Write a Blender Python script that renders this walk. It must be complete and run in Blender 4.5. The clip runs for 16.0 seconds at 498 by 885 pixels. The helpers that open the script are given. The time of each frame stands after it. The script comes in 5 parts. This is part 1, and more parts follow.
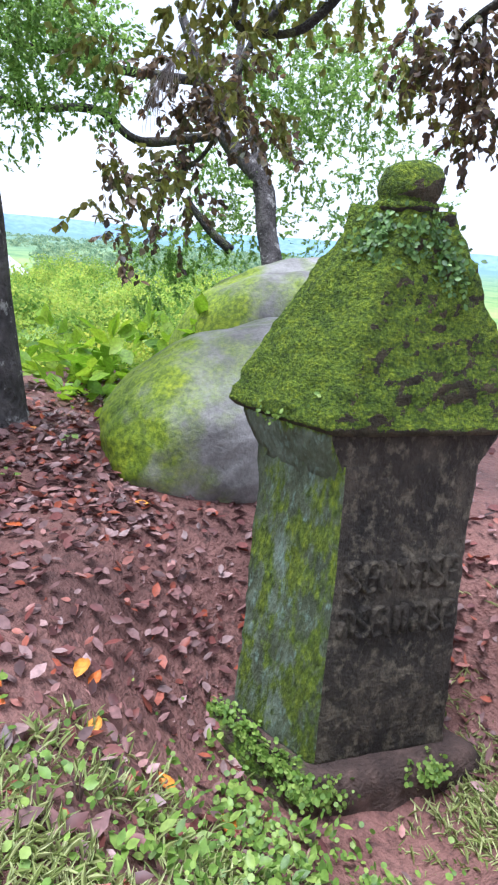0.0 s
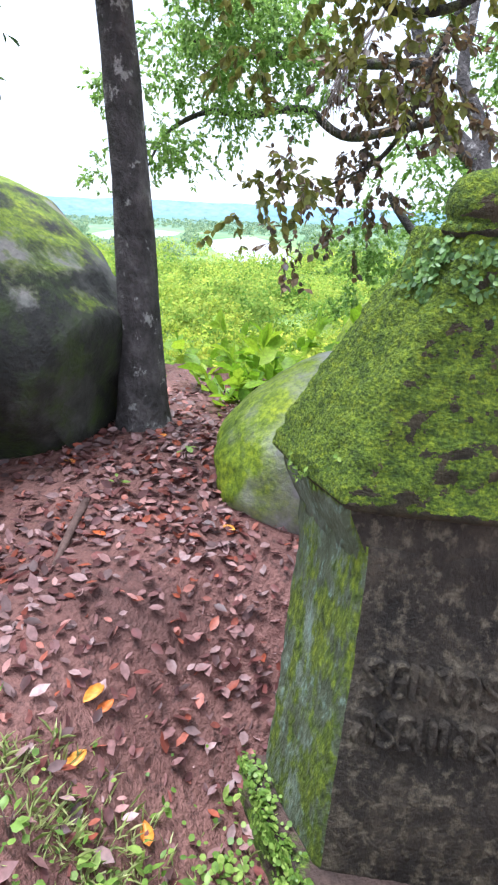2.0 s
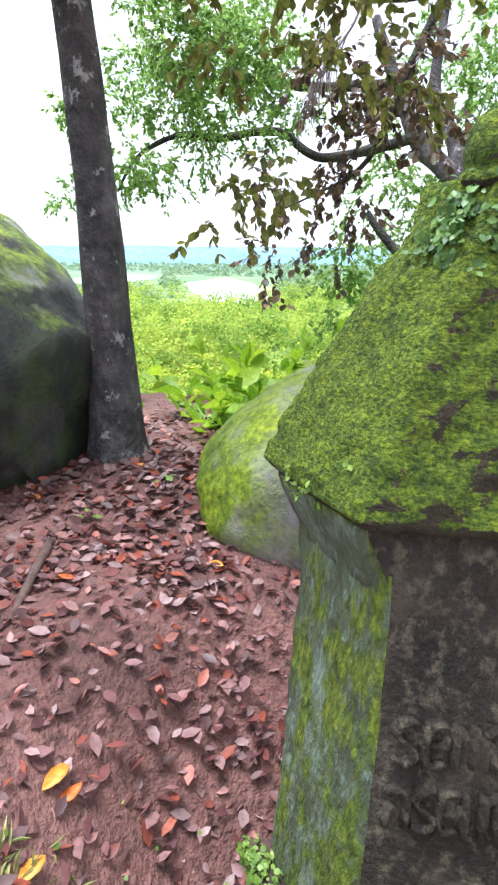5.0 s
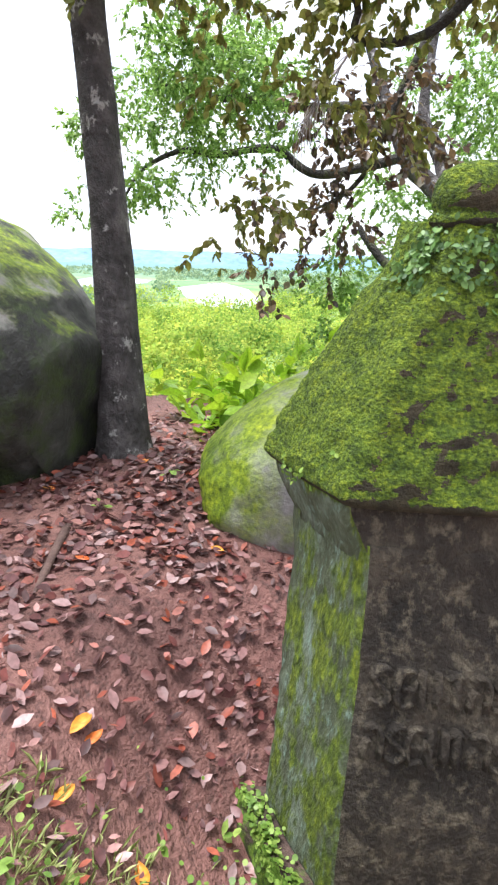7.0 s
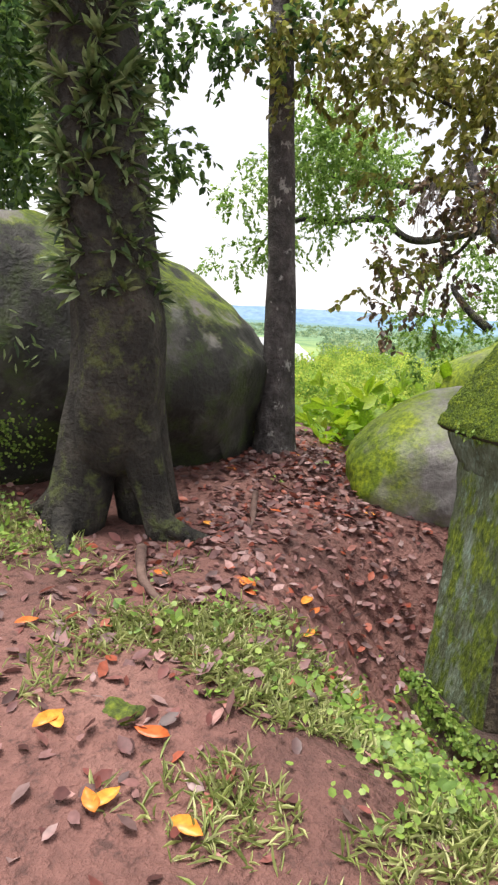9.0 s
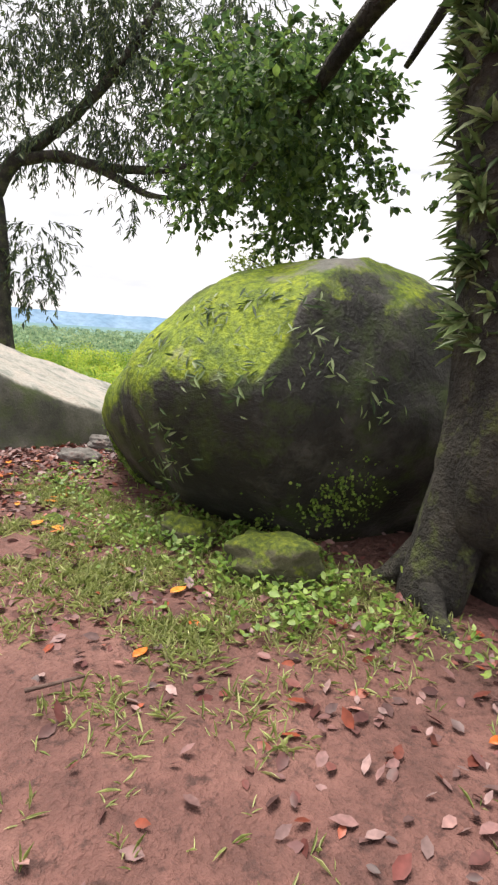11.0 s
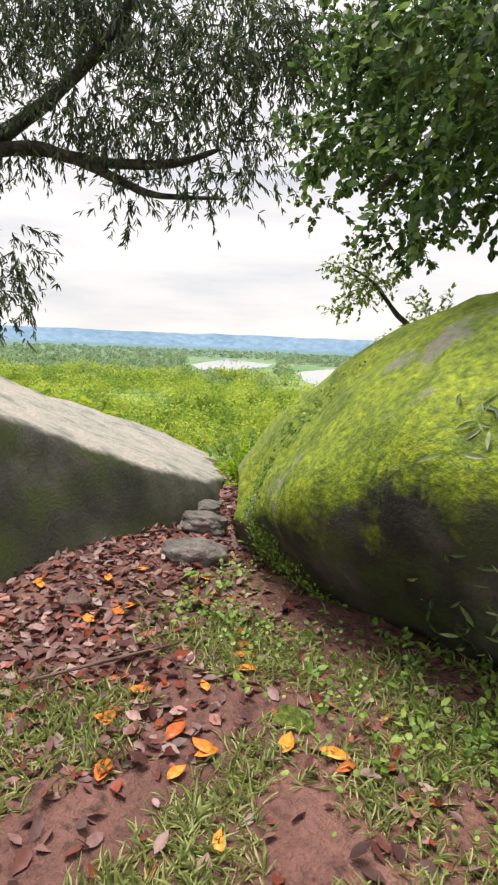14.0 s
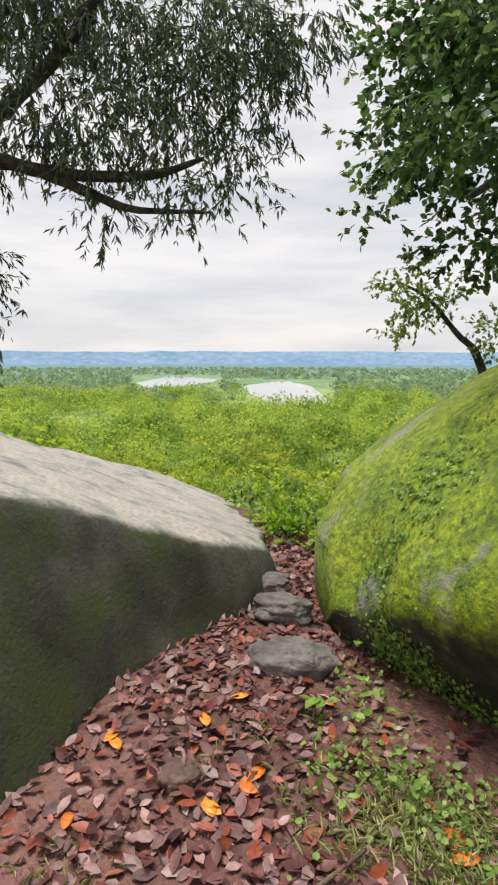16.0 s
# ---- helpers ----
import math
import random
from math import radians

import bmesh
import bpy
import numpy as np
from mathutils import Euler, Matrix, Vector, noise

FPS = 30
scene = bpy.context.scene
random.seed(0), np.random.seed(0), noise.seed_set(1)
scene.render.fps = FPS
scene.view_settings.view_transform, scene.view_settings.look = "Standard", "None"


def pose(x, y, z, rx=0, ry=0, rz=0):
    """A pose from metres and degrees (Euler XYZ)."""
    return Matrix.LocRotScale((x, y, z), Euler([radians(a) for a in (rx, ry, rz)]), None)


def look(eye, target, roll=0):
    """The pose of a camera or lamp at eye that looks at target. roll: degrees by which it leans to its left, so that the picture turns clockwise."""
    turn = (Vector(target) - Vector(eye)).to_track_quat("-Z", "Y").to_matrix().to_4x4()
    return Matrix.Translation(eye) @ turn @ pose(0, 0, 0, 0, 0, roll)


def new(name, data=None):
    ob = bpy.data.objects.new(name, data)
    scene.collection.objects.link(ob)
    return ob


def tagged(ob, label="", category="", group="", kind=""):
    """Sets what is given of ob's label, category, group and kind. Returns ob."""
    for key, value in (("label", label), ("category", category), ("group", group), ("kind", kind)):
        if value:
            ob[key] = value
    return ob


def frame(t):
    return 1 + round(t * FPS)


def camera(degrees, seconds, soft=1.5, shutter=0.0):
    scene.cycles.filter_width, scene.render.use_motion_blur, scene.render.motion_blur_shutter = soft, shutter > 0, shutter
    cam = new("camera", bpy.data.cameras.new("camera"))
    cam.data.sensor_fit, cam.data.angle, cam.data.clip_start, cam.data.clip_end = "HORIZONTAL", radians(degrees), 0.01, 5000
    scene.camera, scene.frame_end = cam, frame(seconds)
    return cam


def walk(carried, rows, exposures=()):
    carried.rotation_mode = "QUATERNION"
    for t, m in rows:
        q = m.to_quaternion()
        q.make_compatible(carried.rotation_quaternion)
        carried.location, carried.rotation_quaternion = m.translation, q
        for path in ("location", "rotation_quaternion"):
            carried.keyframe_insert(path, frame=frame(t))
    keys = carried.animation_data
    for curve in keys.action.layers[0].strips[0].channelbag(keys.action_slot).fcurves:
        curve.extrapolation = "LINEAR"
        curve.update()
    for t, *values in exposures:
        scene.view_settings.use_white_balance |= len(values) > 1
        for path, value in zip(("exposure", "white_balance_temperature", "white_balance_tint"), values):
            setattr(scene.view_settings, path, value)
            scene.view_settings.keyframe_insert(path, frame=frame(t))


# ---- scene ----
from mathutils.bvhtree import BVHTree

# ---------------------------------------------------------------- camera
cam = camera(46.0, 16.0, soft=2.3)
PATH = [
    (0, (2.145, 2.327, 1.354), (2.283, 4.213, 0.703), 4.9),
    (0.5, (2.518, 2.252, 1.333), (2.387, 4.155, 0.732), 4.4),
    (1, (2.768, 2.325, 1.404), (2.395, 4.186, 0.774), 3.6),
    (1.5, (2.834, 2.532, 1.485), (2.291, 4.329, 0.794), 3.1),
    (2, (2.84, 2.722, 1.539), (2.186, 4.461, 0.8), 2.4),
    (2.5, (2.858, 2.755, 1.529), (2.146, 4.473, 0.793), 1.9),
    (3, (2.882, 2.749, 1.526), (2.147, 4.463, 0.806), 1.5),
    (3.5, (2.838, 2.833, 1.454), (2.121, 4.574, 0.778), 1.4),
    (4, (2.796, 2.894, 1.401), (2.124, 4.666, 0.764), 1.5),
    (6.5, (2.673, 3.108, 1.317), (2.09, 4.922, 0.708), 0.1),
    (7, (2.789, 2.713, 1.398), (2.193, 4.525, 0.796), 1.5),
    (7.5, (2.919, 2.293, 1.496), (2.321, 4.097, 0.873), 2.5),
    (8, (2.973, 1.587, 1.528), (2.387, 3.412, 0.955), 4.0),
    (8.5, (2.72, 1.30, 1.35), (2.105, 3.15, 0.87), 3.5),
    (9, (2.496, 1.397, 1.274), (1.739, 3.196, 0.835), 3.5),
    (9.5, (2.24, 1.354, 1.261), (1.338, 3.088, 0.836), 4.3),
    (10, (1.945, 1.229, 1.294), (0.852, 2.856, 0.895), 4.1),
    (12.5, (-0.054, 0.918, 1.365), (-1.236, 2.486, 0.989), 4.0),
    (13, (-0.451, 1.012, 1.378), (-1.533, 2.652, 1.004), 3.5),
    (13.5, (-0.844, 1.164, 1.394), (-1.844, 2.856, 1.024), 3.1),
    (14, (-1.226, 1.401, 1.44), (-2.195, 3.116, 1.096), 2.4),
    (14.5, (-1.534, 1.554, 1.471), (-2.481, 3.288, 1.157), 1.0),
    (15, (-1.875, 1.676, 1.489), (-2.777, 3.438, 1.2), 1.0),
    (15.5, (-2.177, 1.785, 1.535), (-3.034, 3.571, 1.256), 0.7),
    (16, (-2.404, 1.828, 1.57), (-3.224, 3.629, 1.278), 0.1),
]
walk(cam, [(t, look(eye, target, roll)) for t, eye, target, roll in PATH], [(0, 1.08, 5450, 16), (3.0, 1.4, 5650, 15), (7.0, 1.35, 6050, 14), (8.5, 0.97, 6550, 15), (10.0, 0.84, 6700, 15), (12.5, 0.55, 6900, 14), (14.5, 0.48, 6900, 14), (16.0, 0.3, 6700, 13)])

# ---------------------------------------------------------------- light
world = bpy.data.worlds.new("overcast_sky")
scene.world = world
world.use_nodes = True
wt = world.node_tree
wt.nodes.clear()


def wnode(kind, **kw):
    n = wt.nodes.new(kind)
    for k, val in kw.items():
        n.inputs[k].default_value = val
    return n


SUN_EL, SUN_AZ = radians(75), radians(-88)
sky = wt.nodes.new("ShaderNodeTexSky")
sky.sky_type = "NISHITA"
sky.sun_disc = False
sky.sun_elevation, sky.sun_rotation = SUN_EL, SUN_AZ
sky_bg = wnode("ShaderNodeBackground", Strength=0.1)
wt.links.new(sky.outputs[0], sky_bg.inputs[0])
coord = wt.nodes.new("ShaderNodeTexCoord")
stretch = wt.nodes.new("ShaderNodeMapping")
stretch.inputs["Scale"].default_value = (1.5, 1.5, 9)
wt.links.new(coord.outputs["Generated"], stretch.inputs["Vector"])
clouds = wnode("ShaderNodeTexNoise", Scale=1.6, Detail=7.0, Roughness=0.55)
wt.links.new(stretch.outputs[0], clouds.inputs["Vector"])
cloud_ramp = wt.nodes.new("ShaderNodeValToRGB")
cloud_ramp.color_ramp.elements[0].position, cloud_ramp.color_ramp.elements[0].color = 0.32, (0.70, 0.74, 0.80, 1)
cloud_ramp.color_ramp.elements[1].position, cloud_ramp.color_ramp.elements[1].color = 0.62, (1, 1, 1, 1)
wt.links.new(clouds.outputs["Fac"], cloud_ramp.inputs[0])
cloud_bg = wnode("ShaderNodeBackground", Strength=0.78)
wt.links.new(cloud_ramp.outputs[0], cloud_bg.inputs[0])
cover = wnode("ShaderNodeMixShader", Fac=0.9)
wt.links.new(sky_bg.outputs[0], cover.inputs[1])
wt.links.new(cloud_bg.outputs[0], cover.inputs[2])
w_out = wt.nodes.new("ShaderNodeOutputWorld")
wt.links.new(cover.outputs[0], w_out.inputs[0])

sun = new("sun", bpy.data.lights.new("sun", "SUN"))
sun.data.energy, sun.data.angle, sun.data.color = 3.6, radians(30), (1.0, 0.97, 0.91)
sun.matrix_world = look((0, 0, 0), (-math.sin(SUN_AZ) * math.cos(SUN_EL), -math.cos(SUN_AZ) * math.cos(SUN_EL), -math.sin(SUN_EL)))


# ---------------------------------------------------------------- materials
def material(name, colours, scale=8.0, rough=0.85, bump=0.3, fine=60.0, moss=None, spots=None, random_tint=0.0, moss_line=(0.35, 0.6), translucent=0.0, moss_noise=0.5, bump_dist=0.02, spec=0.4, stretch_z=1.0, moss_dir=(0, 0, 1), bare=None):
    """Base colours mixed by two scales of noise, with relief; moss: a colour pair that lies on upward faces, for the
    slab its painted pale top.
    """
    m = bpy.data.materials.new(name)
    m.use_nodes = True
    nt = m.node_tree
    b = nt.nodes["Principled BSDF"]
    b.inputs["Roughness"].default_value = rough
    b.inputs["Specular IOR Level"].default_value = spec
    link = nt.links.new

    def node(kind, **kw):
        n = nt.nodes.new(kind)
        for k, val in kw.items():
            n.inputs[k].default_value = val
        return n

    tc = nt.nodes.new("ShaderNodeTexCoord")
    mp = node("ShaderNodeMapping", Scale=(1, 1, stretch_z))
    link(tc.outputs["Object"], mp.inputs["Vector"])

    def nz(s, detail=6.0, r=0.6):
        n = node("ShaderNodeTexNoise", Scale=s, Detail=detail, Roughness=r)
        link(mp.outputs[0], n.inputs["Vector"])
        return n

    def ramp(src, cols, lo=0.3, hi=0.7):
        r = nt.nodes.new("ShaderNodeValToRGB")
        els = r.color_ramp.elements
        while len(els) < len(cols):
            els.new(0.5)
        for i, c in enumerate(cols):
            els[i].position = lo + (hi - lo) * i / max(1, len(cols) - 1)
            els[i].color = (*c, 1)
        link(src, r.inputs[0])
        return r

    def mix(a, bb, f, blend="MIX"):
        x = nt.nodes.new("ShaderNodeMix")
        x.data_type, x.blend_type = "RGBA", blend
        if isinstance(f, float):
            x.inputs[0].default_value = f
        else:
            link(f, x.inputs[0])
        for sock, val in ((6, a), (7, bb)):
            if isinstance(val, tuple):
                x.inputs[sock].default_value = (*val, 1)
            else:
                link(val, x.inputs[sock])
        return x.outputs[2]

    big = nz(scale)
    small = nz(fine, 4.0, 0.65)
    col = ramp(big.outputs["Fac"], colours).outputs[0]
    grain = ramp(small.outputs["Fac"], [(0.72, 0.72, 0.72), (1.2, 1.2, 1.2)], 0.3, 0.7).outputs[0]
    col = mix(col, grain, 0.8, "MULTIPLY")
    height = nt.nodes.new("ShaderNodeMath")
    height.operation = "ADD"
    link(big.outputs["Fac"], height.inputs[0])
    link(small.outputs["Fac"], height.inputs[1])
    if spots:
        sc, c, lo, hi = spots
        sn = nz(sc, 5.0, 0.7)
        col = mix(col, c, ramp(sn.outputs["Fac"], [(0, 0, 0), (1, 1, 1)], lo, hi).outputs[0])
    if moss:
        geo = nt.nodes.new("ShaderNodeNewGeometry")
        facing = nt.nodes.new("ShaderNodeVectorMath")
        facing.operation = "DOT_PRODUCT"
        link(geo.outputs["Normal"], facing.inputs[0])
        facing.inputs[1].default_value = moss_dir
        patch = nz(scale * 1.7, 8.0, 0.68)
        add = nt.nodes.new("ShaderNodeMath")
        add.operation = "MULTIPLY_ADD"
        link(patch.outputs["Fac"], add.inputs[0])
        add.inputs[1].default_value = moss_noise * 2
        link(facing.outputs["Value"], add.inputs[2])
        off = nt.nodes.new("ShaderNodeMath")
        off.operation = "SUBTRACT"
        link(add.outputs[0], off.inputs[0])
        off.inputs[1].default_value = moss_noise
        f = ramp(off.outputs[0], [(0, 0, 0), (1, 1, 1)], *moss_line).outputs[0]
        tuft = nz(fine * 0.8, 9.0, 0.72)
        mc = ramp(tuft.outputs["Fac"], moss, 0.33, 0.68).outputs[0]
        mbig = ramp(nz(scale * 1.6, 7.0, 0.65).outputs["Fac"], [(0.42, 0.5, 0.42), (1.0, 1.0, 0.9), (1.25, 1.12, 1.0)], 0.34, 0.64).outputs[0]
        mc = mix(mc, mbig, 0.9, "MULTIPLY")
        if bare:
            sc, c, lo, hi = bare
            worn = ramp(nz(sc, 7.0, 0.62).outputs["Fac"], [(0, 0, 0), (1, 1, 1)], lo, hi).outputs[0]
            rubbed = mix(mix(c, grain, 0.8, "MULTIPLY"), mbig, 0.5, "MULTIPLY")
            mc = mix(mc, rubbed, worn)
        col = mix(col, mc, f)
    if random_tint:
        geo2 = nt.nodes.new("ShaderNodeNewGeometry")
        rr = ramp(geo2.outputs["Random Per Island"], [(1 - random_tint,) * 3, (1 + random_tint,) * 3], 0, 1)
        col = mix(col, rr.outputs[0], 1.0, "MULTIPLY")
    link(col, b.inputs["Base Color"])
    bp = node("ShaderNodeBump", Strength=bump, Distance=bump_dist)
    link(height.outputs[0], bp.inputs["Height"])
    link(bp.outputs[0], b.inputs["Normal"])
    if translucent:
        tr = nt.nodes.new("ShaderNodeBsdfTranslucent")
        link(col, tr.inputs[0])
        mx = node("ShaderNodeMixShader", Fac=translucent)
        link(b.outputs[0], mx.inputs[1])
        link(tr.outputs[0], mx.inputs[2])
        link(mx.outputs[0], nt.nodes["Material Output"].inputs[0])
    return m


def leaf_material(name, colours, rough=0.5, translucent=0.35, spec=0.5):
    """Each leaf (island) takes its own colour from the row."""
    m = bpy.data.materials.new(name)
    m.use_nodes = True
    nt = m.node_tree
    b = nt.nodes["Principled BSDF"]
    b.inputs["Roughness"].default_value = rough
    b.inputs["Specular IOR Level"].default_value = spec
    geo = nt.nodes.new("ShaderNodeNewGeometry")
    r = nt.nodes.new("ShaderNodeValToRGB")
    els = r.color_ramp.elements
    while len(els) < len(colours):
        els.new(0.5)
    for i, c in enumerate(colours):
        els[i].position, els[i].color = i / max(1, len(colours) - 1), (*c, 1)
    nt.links.new(geo.outputs["Random Per Island"], r.inputs[0])
    tc = nt.nodes.new("ShaderNodeTexCoord")
    n = nt.nodes.new("ShaderNodeTexNoise")
    n.inputs["Scale"].default_value = 45
    nt.links.new(tc.outputs["Object"], n.inputs["Vector"])
    r2 = nt.nodes.new("ShaderNodeValToRGB")
    r2.color_ramp.elements[0].position, r2.color_ramp.elements[0].color = 0.3, (0.7, 0.7, 0.7, 1)
    r2.color_ramp.elements[1].position, r2.color_ramp.elements[1].color = 0.7, (1.15, 1.15, 1.15, 1)
    nt.links.new(n.outputs["Fac"], r2.inputs[0])
    x = nt.nodes.new("ShaderNodeMix")
    x.data_type, x.blend_type = "RGBA", "MULTIPLY"
    x.inputs[0].default_value = 1.0
    nt.links.new(r.outputs[0], x.inputs[6])
    nt.links.new(r2.outputs[0], x.inputs[7])
    nt.links.new(x.outputs[2], b.inputs["Base Color"])
    if translucent:
        tr = nt.nodes.new("ShaderNodeBsdfTranslucent")
        nt.links.new(x.outputs[2], tr.inputs[0])
        mx = nt.nodes.new("ShaderNodeMixShader")
        mx.inputs[0].default_value = translucent
        nt.links.new(b.outputs[0], mx.inputs[1])
        nt.links.new(tr.outputs[0], mx.inputs[2])
        nt.links.new(mx.outputs[0], nt.nodes["Material Output"].inputs[0])
    return m


MOSS = [(0.045, 0.075, 0.008), (0.15, 0.22, 0.010), (0.31, 0.39, 0.015)]
MOSS_DEEP = [(0.018, 0.04, 0.008), (0.07, 0.14, 0.012), (0.2, 0.31, 0.02)]
SOIL = material("red_soil", [(0.085, 0.040, 0.033), (0.185, 0.086, 0.070), (0.265, 0.135, 0.11)], 1.1, 0.72, 0.9, 26, spots=(16.0, (0.075, 0.036, 0.03), 0.52, 0.66), bump_dist=0.05)
BOULDER_DARK = material("mossy_dark_granite", [(0.008, 0.009, 0.007), (0.022, 0.022, 0.018), (0.11, 0.108, 0.095)], 2.0, 0.7, 0.9, 30, moss=MOSS, moss_line=(0.12, 0.5), moss_noise=1.25, spots=(3.5, (0.040, 0.062, 0.012), 0.48, 0.68), moss_dir=(-0.95, -0.1, 1.15), bare=(1.7, (0.20, 0.195, 0.18), 0.57, 0.65))
BOULDER_GREY = material("mossy_grey_granite", [(0.05, 0.045, 0.04), (0.26, 0.25, 0.235), (0.42, 0.405, 0.39)], 1.2, 0.72, 0.5, 34, moss=MOSS, moss_line=(0.1, 0.6), moss_noise=0.9, moss_dir=(-0.95, -0.3, 0.05))
# Sides are dark from painted shade as well as moss; upward faces pale.
SLAB_ROCK = material("grey_granite_shaded_side", [(0.02, 0.021, 0.016), (0.052, 0.052, 0.04), (0.11, 0.105, 0.088)], 2.6, 0.6, 0.5, 40, moss=[(0.2, 0.195, 0.185), (0.33, 0.32, 0.31), (0.45, 0.44, 0.43)], moss_line=(0.62, 0.8), moss_noise=0.12, spots=(2.2, (0.05, 0.068, 0.018), 0.46, 0.64))
BARK = material("grey_bark", [(0.028, 0.025, 0.024), (0.08, 0.072, 0.07), (0.16, 0.145, 0.14)], 7.0, 0.9, 1.0, 30, spots=(9.0, (0.36, 0.35, 0.33), 0.585, 0.64), bump_dist=0.05, stretch_z=0.8)
BARK_DARK = material("dark_mossy_bark", [(0.014, 0.014, 0.012), (0.04, 0.037, 0.03), (0.09, 0.082, 0.065)], 4.5, 0.9, 1.0, 36, spots=(7.0, (0.10, 0.12, 0.04), 0.53, 0.66), bump_dist=0.05)
PILLAR_FRONT = material("dark_weathered_plaster", [(0.010, 0.008, 0.006), (0.034, 0.027, 0.019), (0.085, 0.068, 0.047)], 5.0, 0.85, 1.0, 55, spots=(24.0, (0.14, 0.118, 0.08), 0.50, 0.68), stretch_z=0.7, bump_dist=0.025)
PILLAR_SIDE = material("lichen_covered_plaster", [(0.035, 0.045, 0.02), (0.10, 0.12, 0.07), (0.24, 0.30, 0.23)], 6.0, 0.85, 1.0, 60, moss=[(0.02, 0.034, 0.007), (0.08, 0.12, 0.012), (0.20, 0.265, 0.02)], moss_line=(-0.3, 0.2), moss_noise=1.2, spots=(30.0, (0.20, 0.29, 0.23), 0.54, 0.7), stretch_z=0.4, bump_dist=0.02)
ROOF_MOSS = material("thick_green_moss", [(0.025, 0.022, 0.014), (0.06, 0.05, 0.025), (0.13, 0.10, 0.055)], 9.0, 0.95, 1.0, 80, moss=[(0.012, 0.026, 0.004), (0.10, 0.165, 0.009), (0.27, 0.36, 0.016)], moss_line=(-0.42, -0.12), moss_noise=0.75, moss_dir=(-0.35, 0.0, 0.8), bump_dist=0.04, stretch_z=1.2)
MUDDY = material("muddy_plinth", [(0.025, 0.016, 0.013), (0.06, 0.038, 0.03), (0.12, 0.075, 0.06)], 6.0, 0.85, 0.9, 50, moss=MOSS_DEEP, moss_line=(0.45, 0.7), moss_noise=1.0, moss_dir=(-0.9, 0, 0.1), bump_dist=0.02)
STONE = material("path_stone", [(0.06, 0.052, 0.045), (0.16, 0.148, 0.135), (0.28, 0.268, 0.25)], 5.0, 0.75, 0.9, 45, spots=(6.0, (0.11, 0.055, 0.045), 0.55, 0.68))
MOSSY_STONE = material("mossy_stone", [(0.05, 0.05, 0.03), (0.09, 0.085, 0.05), (0.15, 0.14, 0.09)], 4.0, 0.85, 0.7, 40, moss=[(0.022, 0.034, 0.007), (0.08, 0.11, 0.012), (0.19, 0.23, 0.02)], moss_line=(0.2, 0.65), moss_noise=0.9)
ROOT = material("muddy_root", [(0.07, 0.04, 0.032), (0.13, 0.08, 0.065), (0.2, 0.13, 0.1)], 6.0, 0.8, 0.6, 40)


# ---------------------------------------------------------------- builders
def mesh_object(name, verts, faces, mat, parent=None, smooth=True):
    me = bpy.data.meshes.new(name)
    me.from_pydata([tuple(p) for p in verts], [], faces)
    me.update()
    if smooth:
        me.polygons.foreach_set("use_smooth", [True] * len(me.polygons))
    me.materials.append(mat)
    ob = new(name, me)
    if parent:
        ob.parent = parent
    return ob


def part(name, bm, mat, parent, label="", smooth=True):
    me = bpy.data.meshes.new(name)
    bm.to_mesh(me)
    bm.free()
    if smooth:
        me.polygons.foreach_set("use_smooth", [True] * len(me.polygons))
    me.materials.append(mat)
    ob = new(name, me)
    if parent:
        ob.parent = parent
    if label:
        ob["label"] = label
    return ob


def empty(name, place, label, category, group=""):
    ob = new(name)
    ob.location = place
    return tagged(ob, label, category, group)


def smooth(a, b, x):
    t = np.clip((x - a) / (b - a), 0, 1)
    return t * t * (3 - 2 * t)


def rock(name, centre, half, yaw, mat, label, power=2.6, seed=0, rough=0.06, level=6, undercut=0.0, tilt=0.0, parent=None, shear=0.0):
    """A rounded boulder: a superellipsoid with three scales of dents; undercut draws its foot in."""
    bm = bmesh.new()
    bmesh.ops.create_icosphere(bm, subdivisions=level, radius=1)
    off = Vector((seed * 7.3, seed * 3.1, seed * 5.7))
    ca, sa = math.cos(radians(yaw)), math.sin(radians(yaw))
    for v in bm.verts:
        n = v.co.normalized()
        r = (abs(n.x) ** power + abs(n.y) ** power + abs(n.z) ** power) ** (-1 / power)
        r *= 1 + rough * 2.2 * noise.noise(n * 1.1 + off) + rough * noise.noise(n * 2.7 + off) + rough * 0.35 * noise.noise(n * 7 + off) + rough * 0.09 * noise.noise(n * 24 + off)
        x, y, z = n.x * half[0] * r, n.y * half[1] * r, n.z * half[2] * r
        z += tilt * x
        x += shear * z
        if undercut:
            k = 1 - undercut * float(smooth(0.2 * half[2], -0.8 * half[2], z))
            x, y = x * (0.6 + 0.4 * k), y * k
        v.co = (x * ca - y * sa, x * sa + y * ca, z)
    if parent is None:
        ob = part(name, bm, mat, None)
        ob.location = centre
        return tagged(ob, label, "boulder")
    ob = part(name, bm, mat, parent)
    ob.location = centre
    return ob


